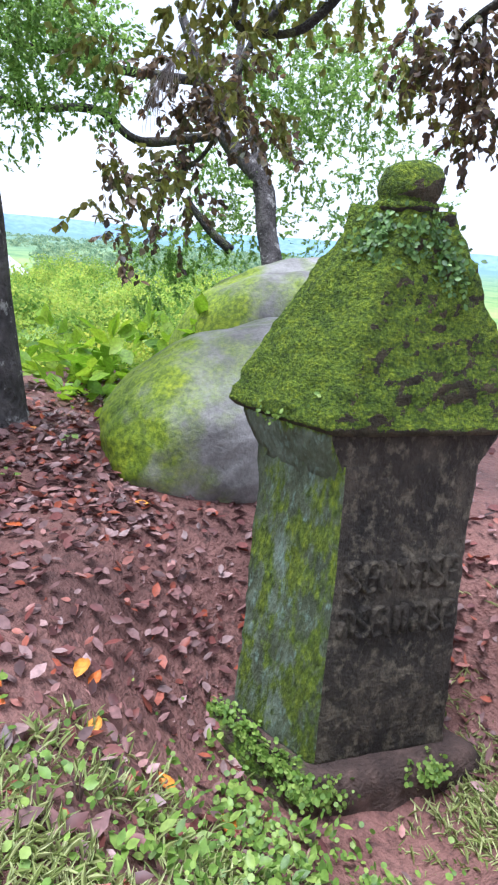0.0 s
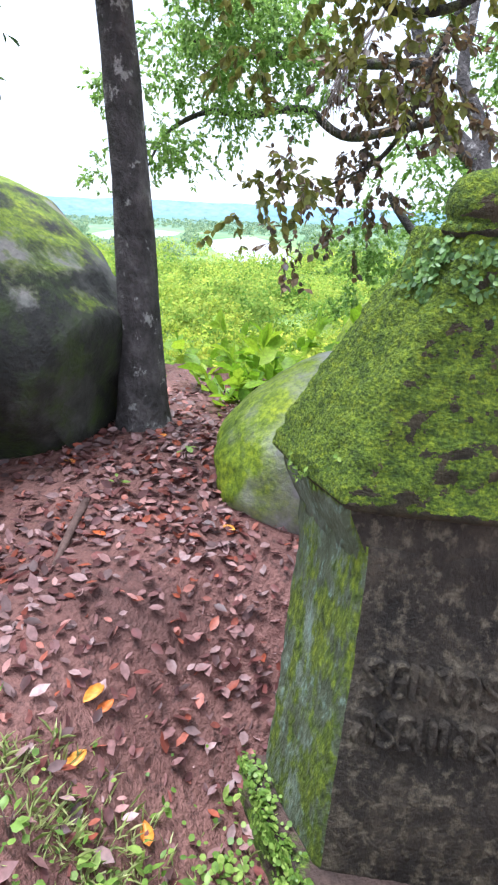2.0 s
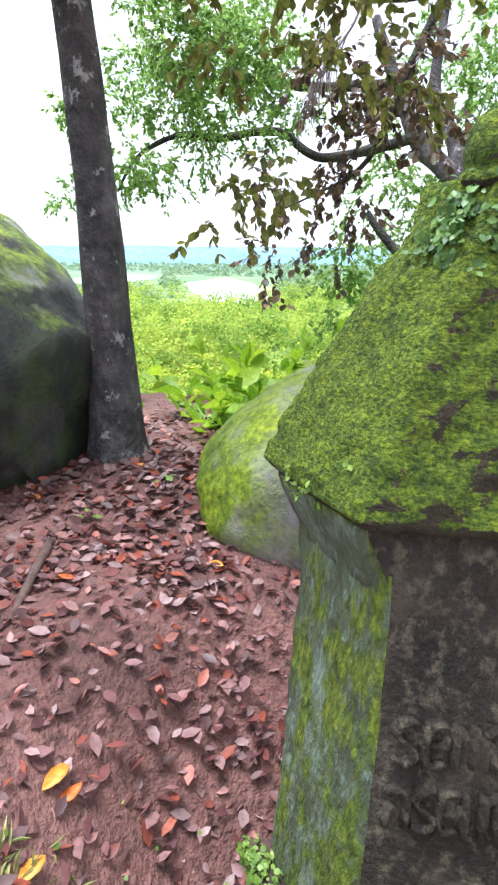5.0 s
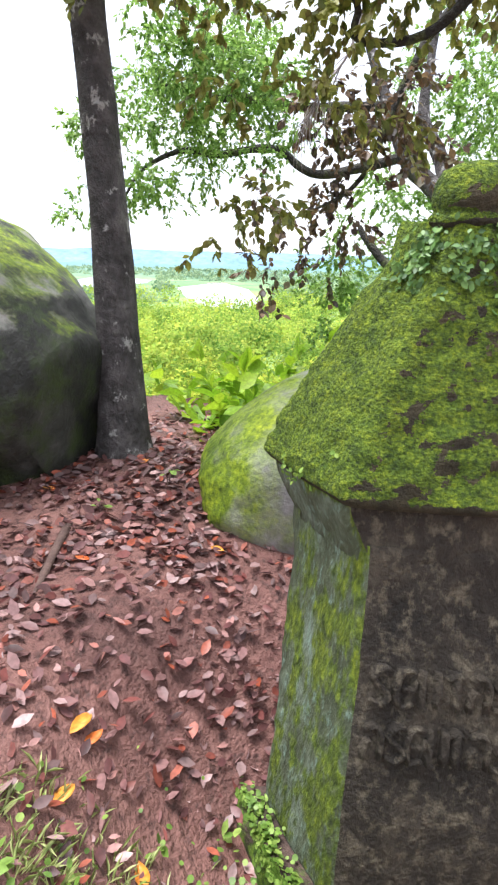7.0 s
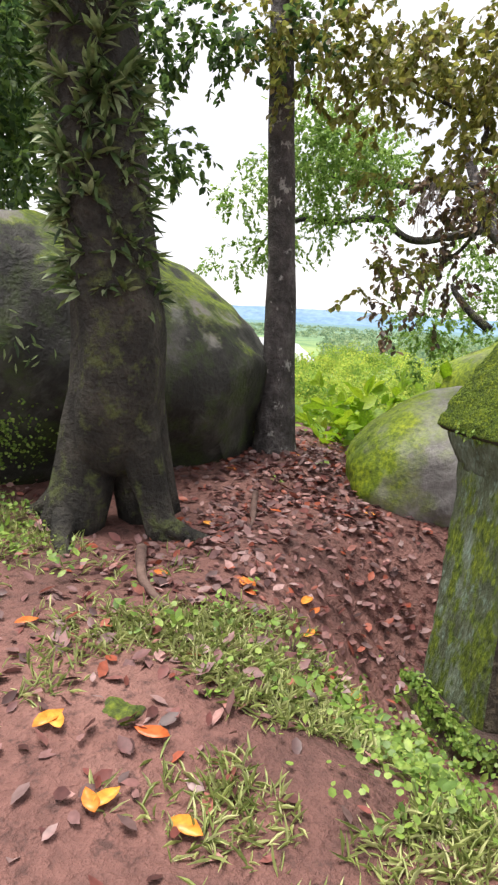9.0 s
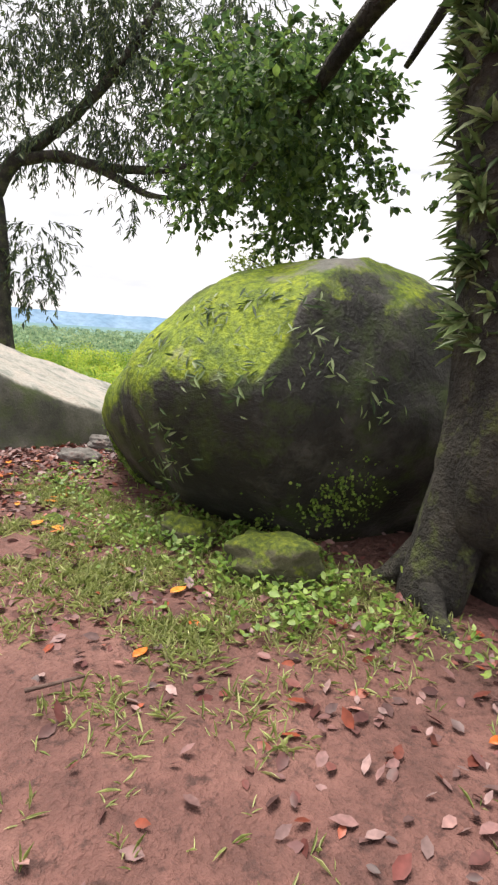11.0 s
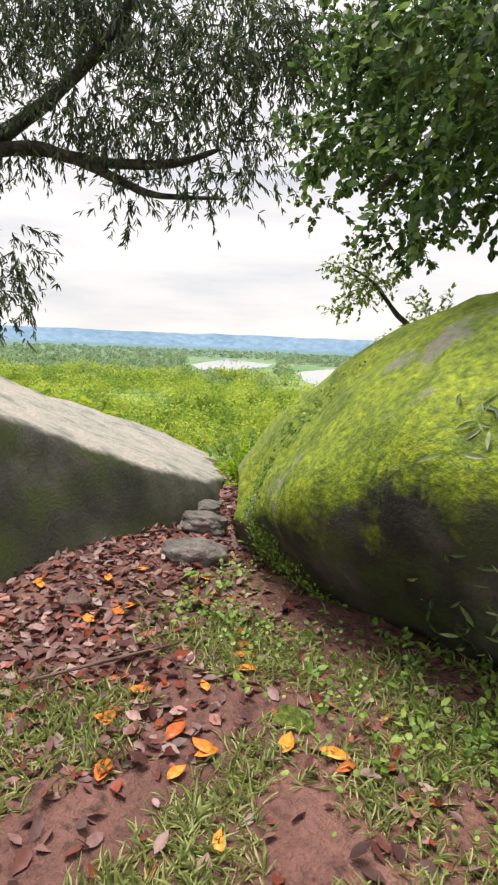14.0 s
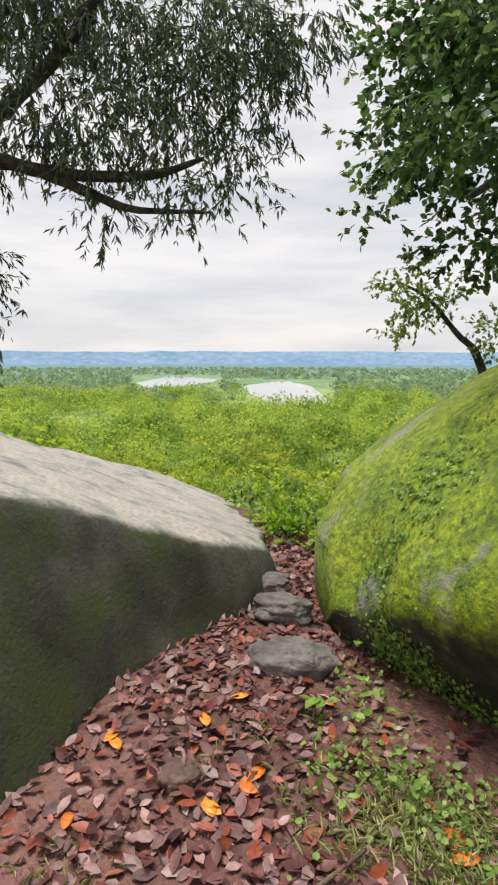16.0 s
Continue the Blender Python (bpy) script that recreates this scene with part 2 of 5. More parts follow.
def tube(points, radii, sides=10, seed=0, wobble=0.0, grooves=0.0):
    """Verts and faces of a tapered limb along a smooth line through the points."""
    pts = [Vector(p) for p in points]
    fine, rads = [], []
    for i in range(len(pts) - 1):
        p0, p1, p2, p3 = pts[max(i - 1, 0)], pts[i], pts[i + 1], pts[min(i + 2, len(pts) - 1)]
        steps = max(2, int((p2 - p1).length / max(0.05, 1.2 * radii[i])))
        steps = min(steps, 14)
        for s in range(steps):
            t = s / steps
            fine.append(0.5 * (2 * p1 + (p2 - p0) * t + (2 * p0 - 5 * p1 + 4 * p2 - p3) * t * t + (3 * p1 - p0 - 3 * p2 + p3) * t ** 3))
            rads.append(radii[i] * (1 - t) + radii[i + 1] * t)
    fine.append(pts[-1])
    rads.append(radii[-1])
    verts, faces = [], []
    for i, p in enumerate(fine):
        d = (fine[min(i + 1, len(fine) - 1)] - fine[max(i - 1, 0)]).normalized()
        u = d.cross(Vector((0.31, 0.95, 0.05))).normalized()
        w = d.cross(u)
        for k in range(sides):
            a = 2 * math.pi * k / sides
            r = rads[i] * (1 + wobble * noise.noise(Vector((math.cos(a) * 1.5 + seed, math.sin(a) * 1.5, i * 0.35))) + grooves * math.sin(5 * a + seed))
            verts.append(p + u * (r * math.cos(a)) + w * (r * math.sin(a)))
    n = len(fine)
    for i in range(n - 1):
        for k in range(sides):
            a, b = i * sides + k, i * sides + (k + 1) % sides
            faces.append((a, b, b + sides, a + sides))
    faces.append(tuple(range(sides))[::-1])
    faces.append(tuple((n - 1) * sides + k for k in range(sides)))
    return verts, faces


def limbs(name, rows, mat, parent, sides=9, label=""):
    """One mesh of several limbs: each row is a list of points and a list of radii."""
    verts, faces = [], []
    for i, (pts, rad) in enumerate(rows):
        v, f = tube(pts, rad, sides, i * 3.1, 0.25)
        o = len(verts)
        verts += v
        faces += [tuple(q + o for q in g) for g in f]
    ob = mesh_object(name, verts, faces, mat, parent)
    if label:
        ob["label"] = label
    return ob


LEAF = {
    "broad": [(0, 0, 0), (0.28, 0.35, 0.05), (0.30, 0.62, 0.05), (0, 1, -0.06), (-0.30, 0.62, 0.05), (-0.28, 0.35, 0.05)],
    "narrow": [(0, 0, 0), (0.09, 0.3, 0.02), (0.10, 0.6, 0.01), (0, 1, -0.12), (-0.10, 0.6, 0.01), (-0.09, 0.3, 0.02)],
    "oval": [(0, 0, 0), (0.22, 0.25, 0.06), (0.24, 0.6, 0.04), (0, 1, 0.03), (-0.24, 0.6, 0.07), (-0.22, 0.25, 0.06)],
    "round": [(0, 0, 0), (0.42, 0.3, 0.05), (0.4, 0.72, 0.04), (0, 0.95, 0), (-0.4, 0.72, 0.04), (-0.42, 0.3, 0.05)],
    "grass": [(0, 0, 0), (0.045, 0.3, 0.05), (0.045, 0.6, 0.06), (0, 1, -0.1), (-0.045, 0.6, 0.06), (-0.045, 0.3, 0.05)],
    "card": [(0, 0, 0), (0.36, 0.5, 0.06), (0, 1, 0), (-0.36, 0.5, 0.06)],
    "blade": [(-0.03, 0, 0), (0.03, 0, 0), (0.035, 0.5, 0.12), (0, 1, 0.0), (-0.035, 0.5, 0.12)],
}


def leaves(name, places, lengths, aims, ups, mat, parent=None, shape="broad", rng=None):
    """One mesh of many leaves at the places, along aims, with faces towards ups (arrays, n x 3)."""
    L = np.array(LEAF[shape], float)
    n, k = len(places), len(L)
    aims = aims / np.linalg.norm(aims, axis=1, keepdims=True)
    side = np.cross(aims, ups)
    side /= np.linalg.norm(side, axis=1, keepdims=True) + 1e-9
    up = np.cross(side, aims)
    s = np.asarray(lengths)[:, None, None]
    v = places[:, None, :] + s * (L[None, :, 0:1] * side[:, None, :] + L[None, :, 1:2] * aims[:, None, :] + L[None, :, 2:3] * up[:, None, :])
    v = v.reshape(-1, 3)
    me = bpy.data.meshes.new(name)
    me.vertices.add(n * k)
    me.vertices.foreach_set("co", v.astype(np.float32).ravel())
    if k == 6:
        quads = np.array([[0, 1, 2, 3], [0, 3, 4, 5]])
        idx = (np.arange(n)[:, None, None] * k + quads[None]).reshape(-1)
        sizes = np.full(n * 2, 4)
    else:
        idx = np.arange(n * k)
        sizes = np.full(n, k)
    me.loops.add(len(idx))
    me.loops.foreach_set("vertex_index", idx.astype(np.int32))
    me.polygons.add(len(sizes))
    starts = np.concatenate([[0], np.cumsum(sizes)[:-1]])
    me.polygons.foreach_set("loop_start", starts.astype(np.int32))
    me.update(calc_edges=True)
    me.validate()
    me.materials.append(mat)
    ob = new(name, me)
    if parent:
        ob.parent = parent
    return ob


def crown(name, clumps, count, size, mat, parent, shape="broad", seed=1, droop=0.4, twigs=5):
    """Leaves in sprays inside clumps (x, y, z, radius): each spray hangs along a twig, so that gaps stay between them."""
    rng = np.random.default_rng(seed)
    c = np.array(clumps, float)
    weight = c[:, 3] ** 2
    per = rng.multinomial(count, weight / weight.sum())
    P, A, U, S = [], [], [], []
    for (x, y, z, r), m in zip(c, per):
        sprays = max(1, m // (twigs * 2))
        d = rng.normal(size=(sprays, 3))
        d /= np.linalg.norm(d, axis=1, keepdims=True)
        start = np.array([x, y, z]) + d * (r * rng.random((sprays, 1)) ** 0.5) * np.array([1, 1, 0.75])
        way = d * 0.7 + rng.normal(size=(sprays, 3)) * 0.5 + np.array([0, 0, -droop])
        way /= np.linalg.norm(way, axis=1, keepdims=True)
        q = rng.integers(0, sprays, m)
        along = rng.random((m, 1)) * size * 4.5
        a = way[q] * 0.8 + rng.normal(size=(m, 3)) * 0.55 + np.array([0, 0, -droop * 0.5])
        P.append(start[q] + way[q] * along)
        A.append(a)
        U.append(np.array([0, 0, 1]) + rng.normal(size=(m, 3)) * 0.45)
        S.append(size * (0.6 + 0.7 * rng.random(m)))
    ob = leaves(name, np.concatenate(P), np.concatenate(S), np.concatenate(A), np.concatenate(U), mat, parent, shape)
    ob.location = -parent.location
    return ob


# ---------------------------------------------------------------- ground, valley, lakes
def edge_line(x):
    return 6.9 + 0.25 * np.sin(x * 0.8) + 1.6 * smooth(-5.5, -9, x) + 1.1 * smooth(-1.6, 0.2, x) + 1.0 * smooth(1.8, 3.4, x)


def fall(x, y):
    """Height of the hill and the plain below it."""
    d = y - edge_line(x)
    steep = -0.85 * np.maximum(d - 0.2, 0)
    return np.maximum(steep, -60.0)


def bumps(x, y):
    near = np.exp(-((x / 14) ** 4 + ((y - 3) / 14) ** 4))
    b = 0.022 * np.sin(x * 2.1 + 1.3 * np.sin(y * 1.7)) * np.sin(y * 2.6 + 0.4) + 0.010 * np.sin(x * 6.3 + y * 2.2) * np.sin(y * 5.1 - x * 3.0)
    b = b + 0.005 * np.sin(x * 17 + 2 * np.sin(y * 9)) * np.sin(y * 19 + x * 5)
    rise = 0.13 * np.exp(-(((x - 1.0) / 0.8) ** 2 + ((y - 6.1) / 0.9) ** 2))
    dip = -0.76 * np.exp(-(((x - 2.8) / 1.0) ** 2 + ((y - 4.2) / 1.0) ** 2) ** 2)
    return near * (b + rise + dip) - 0.02


def height(x, y):
    return fall(x, y) + bumps(x, y)


def graded(lo, hi, step, far, n):
    mid = np.arange(lo, hi + step / 2, step)
    g = np.geomspace(step, far, n)
    return np.concatenate([(lo - g)[::-1], mid, hi + g])


gx = graded(-7, 6, 0.05, 4950, 60)
gy = graded(-1, 9, 0.05, 4950, 80)
GX, GY = np.meshgrid(gx, gy)
GZ = height(GX, GY)
nx, ny = len(gx), len(gy)
gv = np.stack([GX, GY, GZ], -1).reshape(-1, 3)
ii = np.arange(ny - 1)[:, None] * nx + np.arange(nx - 1)[None]
gf = np.stack([ii, ii + 1, ii + nx + 1, ii + nx], -1).reshape(-1, 4)
centre_y = (GY[:-1, :-1] + GY[1:, 1:]).ravel() / 2
beyond = centre_y - edge_line(((GX[:-1, :-1] + GX[1:, 1:]) / 2).ravel())


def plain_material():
    """The far plain: a patchwork of woods and fields, with haze painted in as blue-green towards the horizon."""
    m = material("valley_greens_hazed", [(0.10, 0.18, 0.06), (0.16, 0.25, 0.08), (0.23, 0.32, 0.10), (0.30, 0.36, 0.12)], 0.011, 1.0, 0.0, 0.09, spec=0.0)
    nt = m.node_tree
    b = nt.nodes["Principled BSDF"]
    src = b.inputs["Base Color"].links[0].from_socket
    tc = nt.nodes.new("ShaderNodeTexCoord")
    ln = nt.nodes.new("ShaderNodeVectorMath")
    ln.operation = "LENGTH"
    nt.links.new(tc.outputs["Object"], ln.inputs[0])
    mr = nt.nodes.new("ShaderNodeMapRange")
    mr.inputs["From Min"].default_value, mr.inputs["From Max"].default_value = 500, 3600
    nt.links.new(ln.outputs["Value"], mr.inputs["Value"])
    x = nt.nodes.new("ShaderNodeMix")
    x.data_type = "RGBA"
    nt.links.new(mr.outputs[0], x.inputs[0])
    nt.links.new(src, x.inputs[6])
    # Haze colour, mixed into the base colour by distance.
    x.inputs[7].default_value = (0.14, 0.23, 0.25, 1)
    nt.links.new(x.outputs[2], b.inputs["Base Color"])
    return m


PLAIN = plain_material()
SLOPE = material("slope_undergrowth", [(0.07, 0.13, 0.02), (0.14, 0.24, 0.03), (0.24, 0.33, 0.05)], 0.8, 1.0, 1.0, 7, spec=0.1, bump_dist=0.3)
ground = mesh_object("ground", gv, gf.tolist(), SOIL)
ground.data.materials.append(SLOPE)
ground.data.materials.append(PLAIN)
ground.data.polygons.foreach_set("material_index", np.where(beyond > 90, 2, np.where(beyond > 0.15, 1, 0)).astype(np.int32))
tagged(ground, "reddish bare soil on a hilltop above a green plain", "ground", kind="structure")

WATER = bpy.data.materials.new("lake_water")
WATER.use_nodes = True
WATER.node_tree.nodes["Principled BSDF"].inputs["Base Color"].default_value = (0.3, 0.33, 0.35, 1)
WATER.node_tree.nodes["Principled BSDF"].inputs["Roughness"].default_value = 0.06


def lake(name, corners, label):
    """A flat water sheet with a wavering shore; corners: azimuth to the left of +y, and degrees below the horizon."""
    pts = [(-math.sin(radians(a)) * 61 / math.tan(radians(e)), math.cos(radians(a)) * 61 / math.tan(radians(e))) for a, e in corners]
    cx, cy = np.mean([p[0] for p in pts]), np.mean([p[1] for p in pts])
    verts = []
    for i, p in enumerate(pts):
        q = pts[(i + 1) % len(pts)]
        for s in range(8):
            t = s / 8
            x, y = p[0] * (1 - t) + q[0] * t, p[1] * (1 - t) + q[1] * t
            k = 1 + 0.06 * noise.noise(Vector((x * 0.03, y * 0.03, 2)))
            verts.append((cx + (x - cx) * k, cy + (y - cy) * k, -59.4))
    low = [(x, y, -61) for x, y, _ in verts]
    n = len(verts)
    faces = [tuple(range(n)), tuple(range(2 * n - 1, n - 1, -1))] + [(i, i + n, (i + 1) % n + n, (i + 1) % n) for i in range(n)]
    return tagged(mesh_object(name, verts + low, faces, WATER, smooth=False), label, "lake", kind="structure")


lake("water_1", [(25.3, 2.9), (21.2, 2.3), (18.5, 2.9), (16.7, 4.4), (19.0, 4.7), (22.4, 4.6), (24.4, 3.7)], "pale still lake with a pointed end in the plain")
lake("water_2", [(35.4, 2.55), (32, 1.9), (27.6, 2.25), (28.0, 2.5), (32, 3.05), (34.5, 3.0)], "narrow pale lake in the green plain")


def hills():
    """A low range along the horizon, blue with painted haze, a closed ridge with an uneven crest."""
    verts, faces = [], []
    n = 160
    for i in range(n + 1):
        a = radians(-75 + 175 * i / n)
        for r, h in ((4300, -61), (4550, 34 + 12 * noise.noise(Vector((i * 0.09, 0, 1))) + 8 * noise.noise(Vector((i * 0.5, 0, 3)))), (4800, -61)):
            verts.append((-math.sin(a) * r, math.cos(a) * r, h))
    for i in range(n):
        o = i * 3
        faces += [(o, o + 3, o + 4, o + 1), (o + 1, o + 4, o + 5, o + 2), (o + 2, o + 5, o + 3, o)]
    # The blue is distance haze painted into the base colour.
    m = material("hazed_hills", [(0.15, 0.25, 0.36), (0.18, 0.28, 0.39), (0.21, 0.31, 0.42)], 0.004, 1.0, 0.0, 0.02, spec=0.0)
    return tagged(mesh_object("backdrop", verts, faces, m, smooth=False), "low hills along the horizon, coloured blue for haze", "hills", kind="structure")


hills()


def forest(name, count, near, far, size, cols, per, seed, label, az=(-18, 62), fine=1.0):
    """Many uneven tree crowns on the slope and on the plain: clouds of leaf sprays around several lobes each."""
    rng = np.random.default_rng(seed)
    P, A, U, S = [], [], [], []
    for i in range(count):
        a = radians(az[0] + (az[1] - az[0]) * rng.random())
        d = (near ** 0.5 + (far ** 0.5 - near ** 0.5) * rng.random()) ** 2
        x, y = -math.sin(a) * d - 1.5, math.cos(a) * d + 3
        el, deg = math.degrees(math.atan(60 / d)), math.degrees(a)
        if float(y - edge_line(np.array(x))) < 6 or (2.2 < el < 5.2 and 16.0 < deg < 26.0) or (1.8 < el < 3.4 and 27.0 < deg < 35.8):
            continue
        s = size * (0.6 + 0.8 * rng.random())
        c = np.array([x, y, float(fall(np.array(x), np.array(y))) + s * 0.4])
        lobes = rng.normal(size=(6, 3)) * np.array([0.5, 0.5, 0.28])
        n = rng.normal(size=(per, 3))
        n[:, 2] = np.abs(n[:, 2]) - 0.35
        n /= np.linalg.norm(n, axis=1, keepdims=True)
        q = lobes[rng.integers(0, 6, per)] + n * np.array([0.62, 0.62, 0.5]) * (0.75 + 0.3 * rng.random((per, 1)))
        t = rng.normal(size=(per, 3))
        P.append(c + q * s)
        A.append(np.cross(n, t) + 0.4 * n)
        U.append(n * 0.7 + np.array([-0.2, 0, 0.7]) + 0.3 * rng.normal(size=(per, 3)))
        S.append(s * fine * (260 / per) ** 0.5 * (0.16 + 0.12 * rng.random(per)))
    m = leaf_material(name + "_leaves", cols, 0.9, 0.5, 0.1)
    m.node_tree.nodes["Noise Texture"].inputs["Scale"].default_value = 0.55 / size
    tone = m.node_tree.nodes["Color Ramp.001"].color_ramp.elements
    tone[0].position, tone[0].color = 0.38, (0.42, 0.55, 0.5, 1)
    tone[1].position, tone[1].color = 0.62, (1.2, 1.12, 1.0, 1)
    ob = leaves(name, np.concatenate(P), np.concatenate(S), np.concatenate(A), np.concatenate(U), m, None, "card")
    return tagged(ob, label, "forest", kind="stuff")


forest("slope_forest", 230, 30, 150, 6.0, [(0.22, 0.34, 0.025), (0.36, 0.47, 0.035), (0.52, 0.53, 0.05), (0.30, 0.43, 0.035)], 1000, 21, "dense yellow-green tree crowns on the slope below", fine=0.6)
forest("plain_forest", 620, 80, 340, 8.5, [(0.27, 0.41, 0.06), (0.38, 0.49, 0.07), (0.52, 0.53, 0.09), (0.30, 0.44, 0.07)], 420, 22, "green woods on the plain below the hill")
forest("yellow_forest", 620, 300, 900, 15.0, [(0.27, 0.42, 0.08), (0.37, 0.50, 0.09), (0.50, 0.54, 0.11), (0.30, 0.45, 0.10)], 420, 24, "yellow-green woods on the plain with rounded crowns", fine=0.8)
# Haze over these woods is put into the paler, bluer leaf colours.
forest("far_forest", 4200, 760, 2900, 7.5, [(0.25, 0.36, 0.25), (0.30, 0.41, 0.27), (0.36, 0.44, 0.26)], 36, 23, "distant woods on the plain, leaf colours paled and blued for haze")

# ---------------------------------------------------------------- boulders
def long_boulder():
    """The huge boulder: sections along its length, with a low wedge at one end and an undercut foot."""
    kx = [-3.12, -2.85, -2.45, -2.05, -1.75, -1.35, -0.6, 0.0, 0.4, 0.75, 0.98, 1.03]
    kh = [0.45, 0.82, 1.24, 1.58, 1.79, 1.88, 1.86, 1.70, 1.46, 1.18, 0.86, 0.60]
    kf = [4.75, 4.38, 4.02, 3.80, 3.66, 3.54, 3.62, 4.10, 4.55, 4.92, 5.22, 5.4]
    kb = [5.6, 6.3, 6.6, 6.8, 6.9, 7.0, 7.0, 6.95, 6.8, 6.6, 6.35, 6.2]
    xs = np.unique(np.concatenate([np.linspace(-3.12, -2.9, 10), np.linspace(-2.9, 0.9, 110), np.linspace(0.9, 1.03, 10)]))
    sides = 110
    verts, faces = [], []
    for x in xs:
        h, fr, bk = np.interp(x, kx, kh), np.interp(x, kx, kf), np.interp(x, kx, kb)
        cy, w = (fr + bk) / 2, (bk - fr) / 2
        zc, hh = h / 2 - 0.12, h / 2 + 0.12
        for k in range(sides):
            a = 2 * math.pi * k / sides
            c, s = math.cos(a), math.sin(a)
            y = cy + w * math.copysign(abs(c) ** 0.66, c)
            z = zc + hh * math.copysign(abs(s) ** 0.66, s)
            px = x
            low = float(smooth(0.55 * h, -0.05, z))
            if y < cy:
                y += 0.30 * low
            px -= 0.30 + 0.25 * float(smooth(0.95, 0.0, z)) * float(smooth(-0.8, 1.03, x)) - 0.30 * float(smooth(0.2, -0.9, x))
            px -= 0.46 * max(y - 4.5, 0) * float(smooth(-0.8, -2.9, x))
            if z > 0.5 * h and y < cy:
                y += 0.22 * float(smooth(0.5 * h, h, z)) * (cy - y)
            p = Vector((px, y, z))
            out = Vector((0.25 * (px + 1), (y - cy), (z - zc))).normalized()
            n = 0.075 * noise.noise(p * 0.9) + 0.045 * noise.noise(p * 2.1 + Vector((3, 1, 7))) + 0.016 * noise.noise(p * 5.5) + 0.006 * noise.noise(p * 17)
            crack = abs(z - (1.05 + 0.12 * math.sin(px * 2.6) - 0.10 * (px + 0.2)))
            if px > -0.3 and crack < 0.035:
                n -= 0.010 * (1 - crack / 0.035)
            verts.append(p + out * n)
    for i in range(len(xs) - 1):
        for k in range(sides):
            a, b = i * sides + k, i * sides + (k + 1) % sides
            faces.append((a, a + sides, b + sides, b))
    faces.append(tuple(range(sides)))
    faces.append(tuple((len(xs) - 1) * sides + k for k in range(sides))[::-1])
    ob = mesh_object("boulder", verts, faces, BOULDER_DARK)
    bm = bmesh.new()
    bm.from_mesh(ob.data)
    bmesh.ops.recalc_face_normals(bm, faces=bm.faces[:])
    bm.to_mesh(ob.data)
    bm.free()
    return tagged(ob, "huge dark boulder with bright moss over its top", "boulder", "boulders")


big = long_boulder()
b1 = rock("boulder", (2.36, 6.05, 0.24), (0.90, 0.64, 0.64), 16, BOULDER_GREY, "rounded grey boulder half covered in yellow-green moss", 2.4, 8, 0.05, tilt=0.24)
b2 = rock("boulder", (2.70, 7.55, 0.36), (0.92, 0.8, 0.9), 12, BOULDER_GREY, "tall flat-topped grey boulder with a mossy flank", 2.8, 12, 0.05, shear=0.2, tilt=0.12)
for b in (b1, b2):
    tagged(b, group="boulders")


def slab():
    xs, ys = np.arange(-10, -3.7, 0.05), np.arange(1.0, 8.6, 0.05)
    X, Y = np.meshgrid(xs, ys)
    front = -4.02 - 0.10 * np.sin(Y * 0.9) - 0.35 * np.maximum(Y - 5.6, 0) + 0.08 * np.sin(Y * 2.7)
    top = 0.86 - 0.293 * np.maximum(X, -6.2) - 0.328 * Y
    face = (front - X) * 2.3

    def low(a, b, k):
        h = np.clip(0.5 + 0.5 * (b - a) / k, 0, 1)
        return b * (1 - h) + a * h - k * h * (1 - h)

    Z = low(low(top, face, 0.07), 1.3 + 0 * X, 0.3)
    Z = low(Z, (X + 9.6) * 1.2, 0.3)
    Z = low(Z, (Y - 1.2) * 1.5, 0.3)
    Z = low(Z, (8.3 - Y) * 1.2 - 0.3, 0.2)
    N = np.array([0.05 * noise.noise(Vector((x * 1.3, y * 1.3, 4))) + 0.018 * noise.noise(Vector((x * 4, y * 4, 9))) + 0.006 * noise.noise(Vector((x * 13, y * 13, 2))) for x, y in zip(X.ravel(), Y.ravel())]).reshape(X.shape)
    seam = np.abs(top - face - 0.35 - 0.1 * np.sin(Y * 3))
    N = N - 0.05 * np.clip(1 - seam / 0.10, 0, 1)
    pit = np.hypot((X + 4.78) / 1.6, Y - 5.3)
    N = N - 0.05 * np.clip(1 - pit / 0.05, 0, 1)
    Z = np.maximum(Z + N, height(X, Y) - 0.5)
    ny_, nx_ = X.shape
    verts = np.stack([X, Y, Z], -1).reshape(-1, 3).tolist()
    faces = [(j * nx_ + i, j * nx_ + i + 1, (j + 1) * nx_ + i + 1, (j + 1) * nx_ + i) for j in range(ny_ - 1) for i in range(nx_ - 1)]
    ring = [i for i in range(nx_)] + [j * nx_ + nx_ - 1 for j in range(1, ny_)] + [(ny_ - 1) * nx_ + i for i in range(nx_ - 2, -1, -1)] + [j * nx_ for j in range(ny_ - 2, 0, -1)]
    o = len(verts)
    verts += [(verts[i][0], verts[i][1], -6.0) for i in ring]
    n = len(ring)
    faces += [(ring[k], o + k, o + (k + 1) % n, ring[(k + 1) % n]) for k in range(n)]
    faces.append(tuple(o + k for k in range(n)))
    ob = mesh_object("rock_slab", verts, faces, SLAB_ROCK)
    return tagged(ob, "sloping bare grey rock slab with a mossy side darkened as shade", "rock")


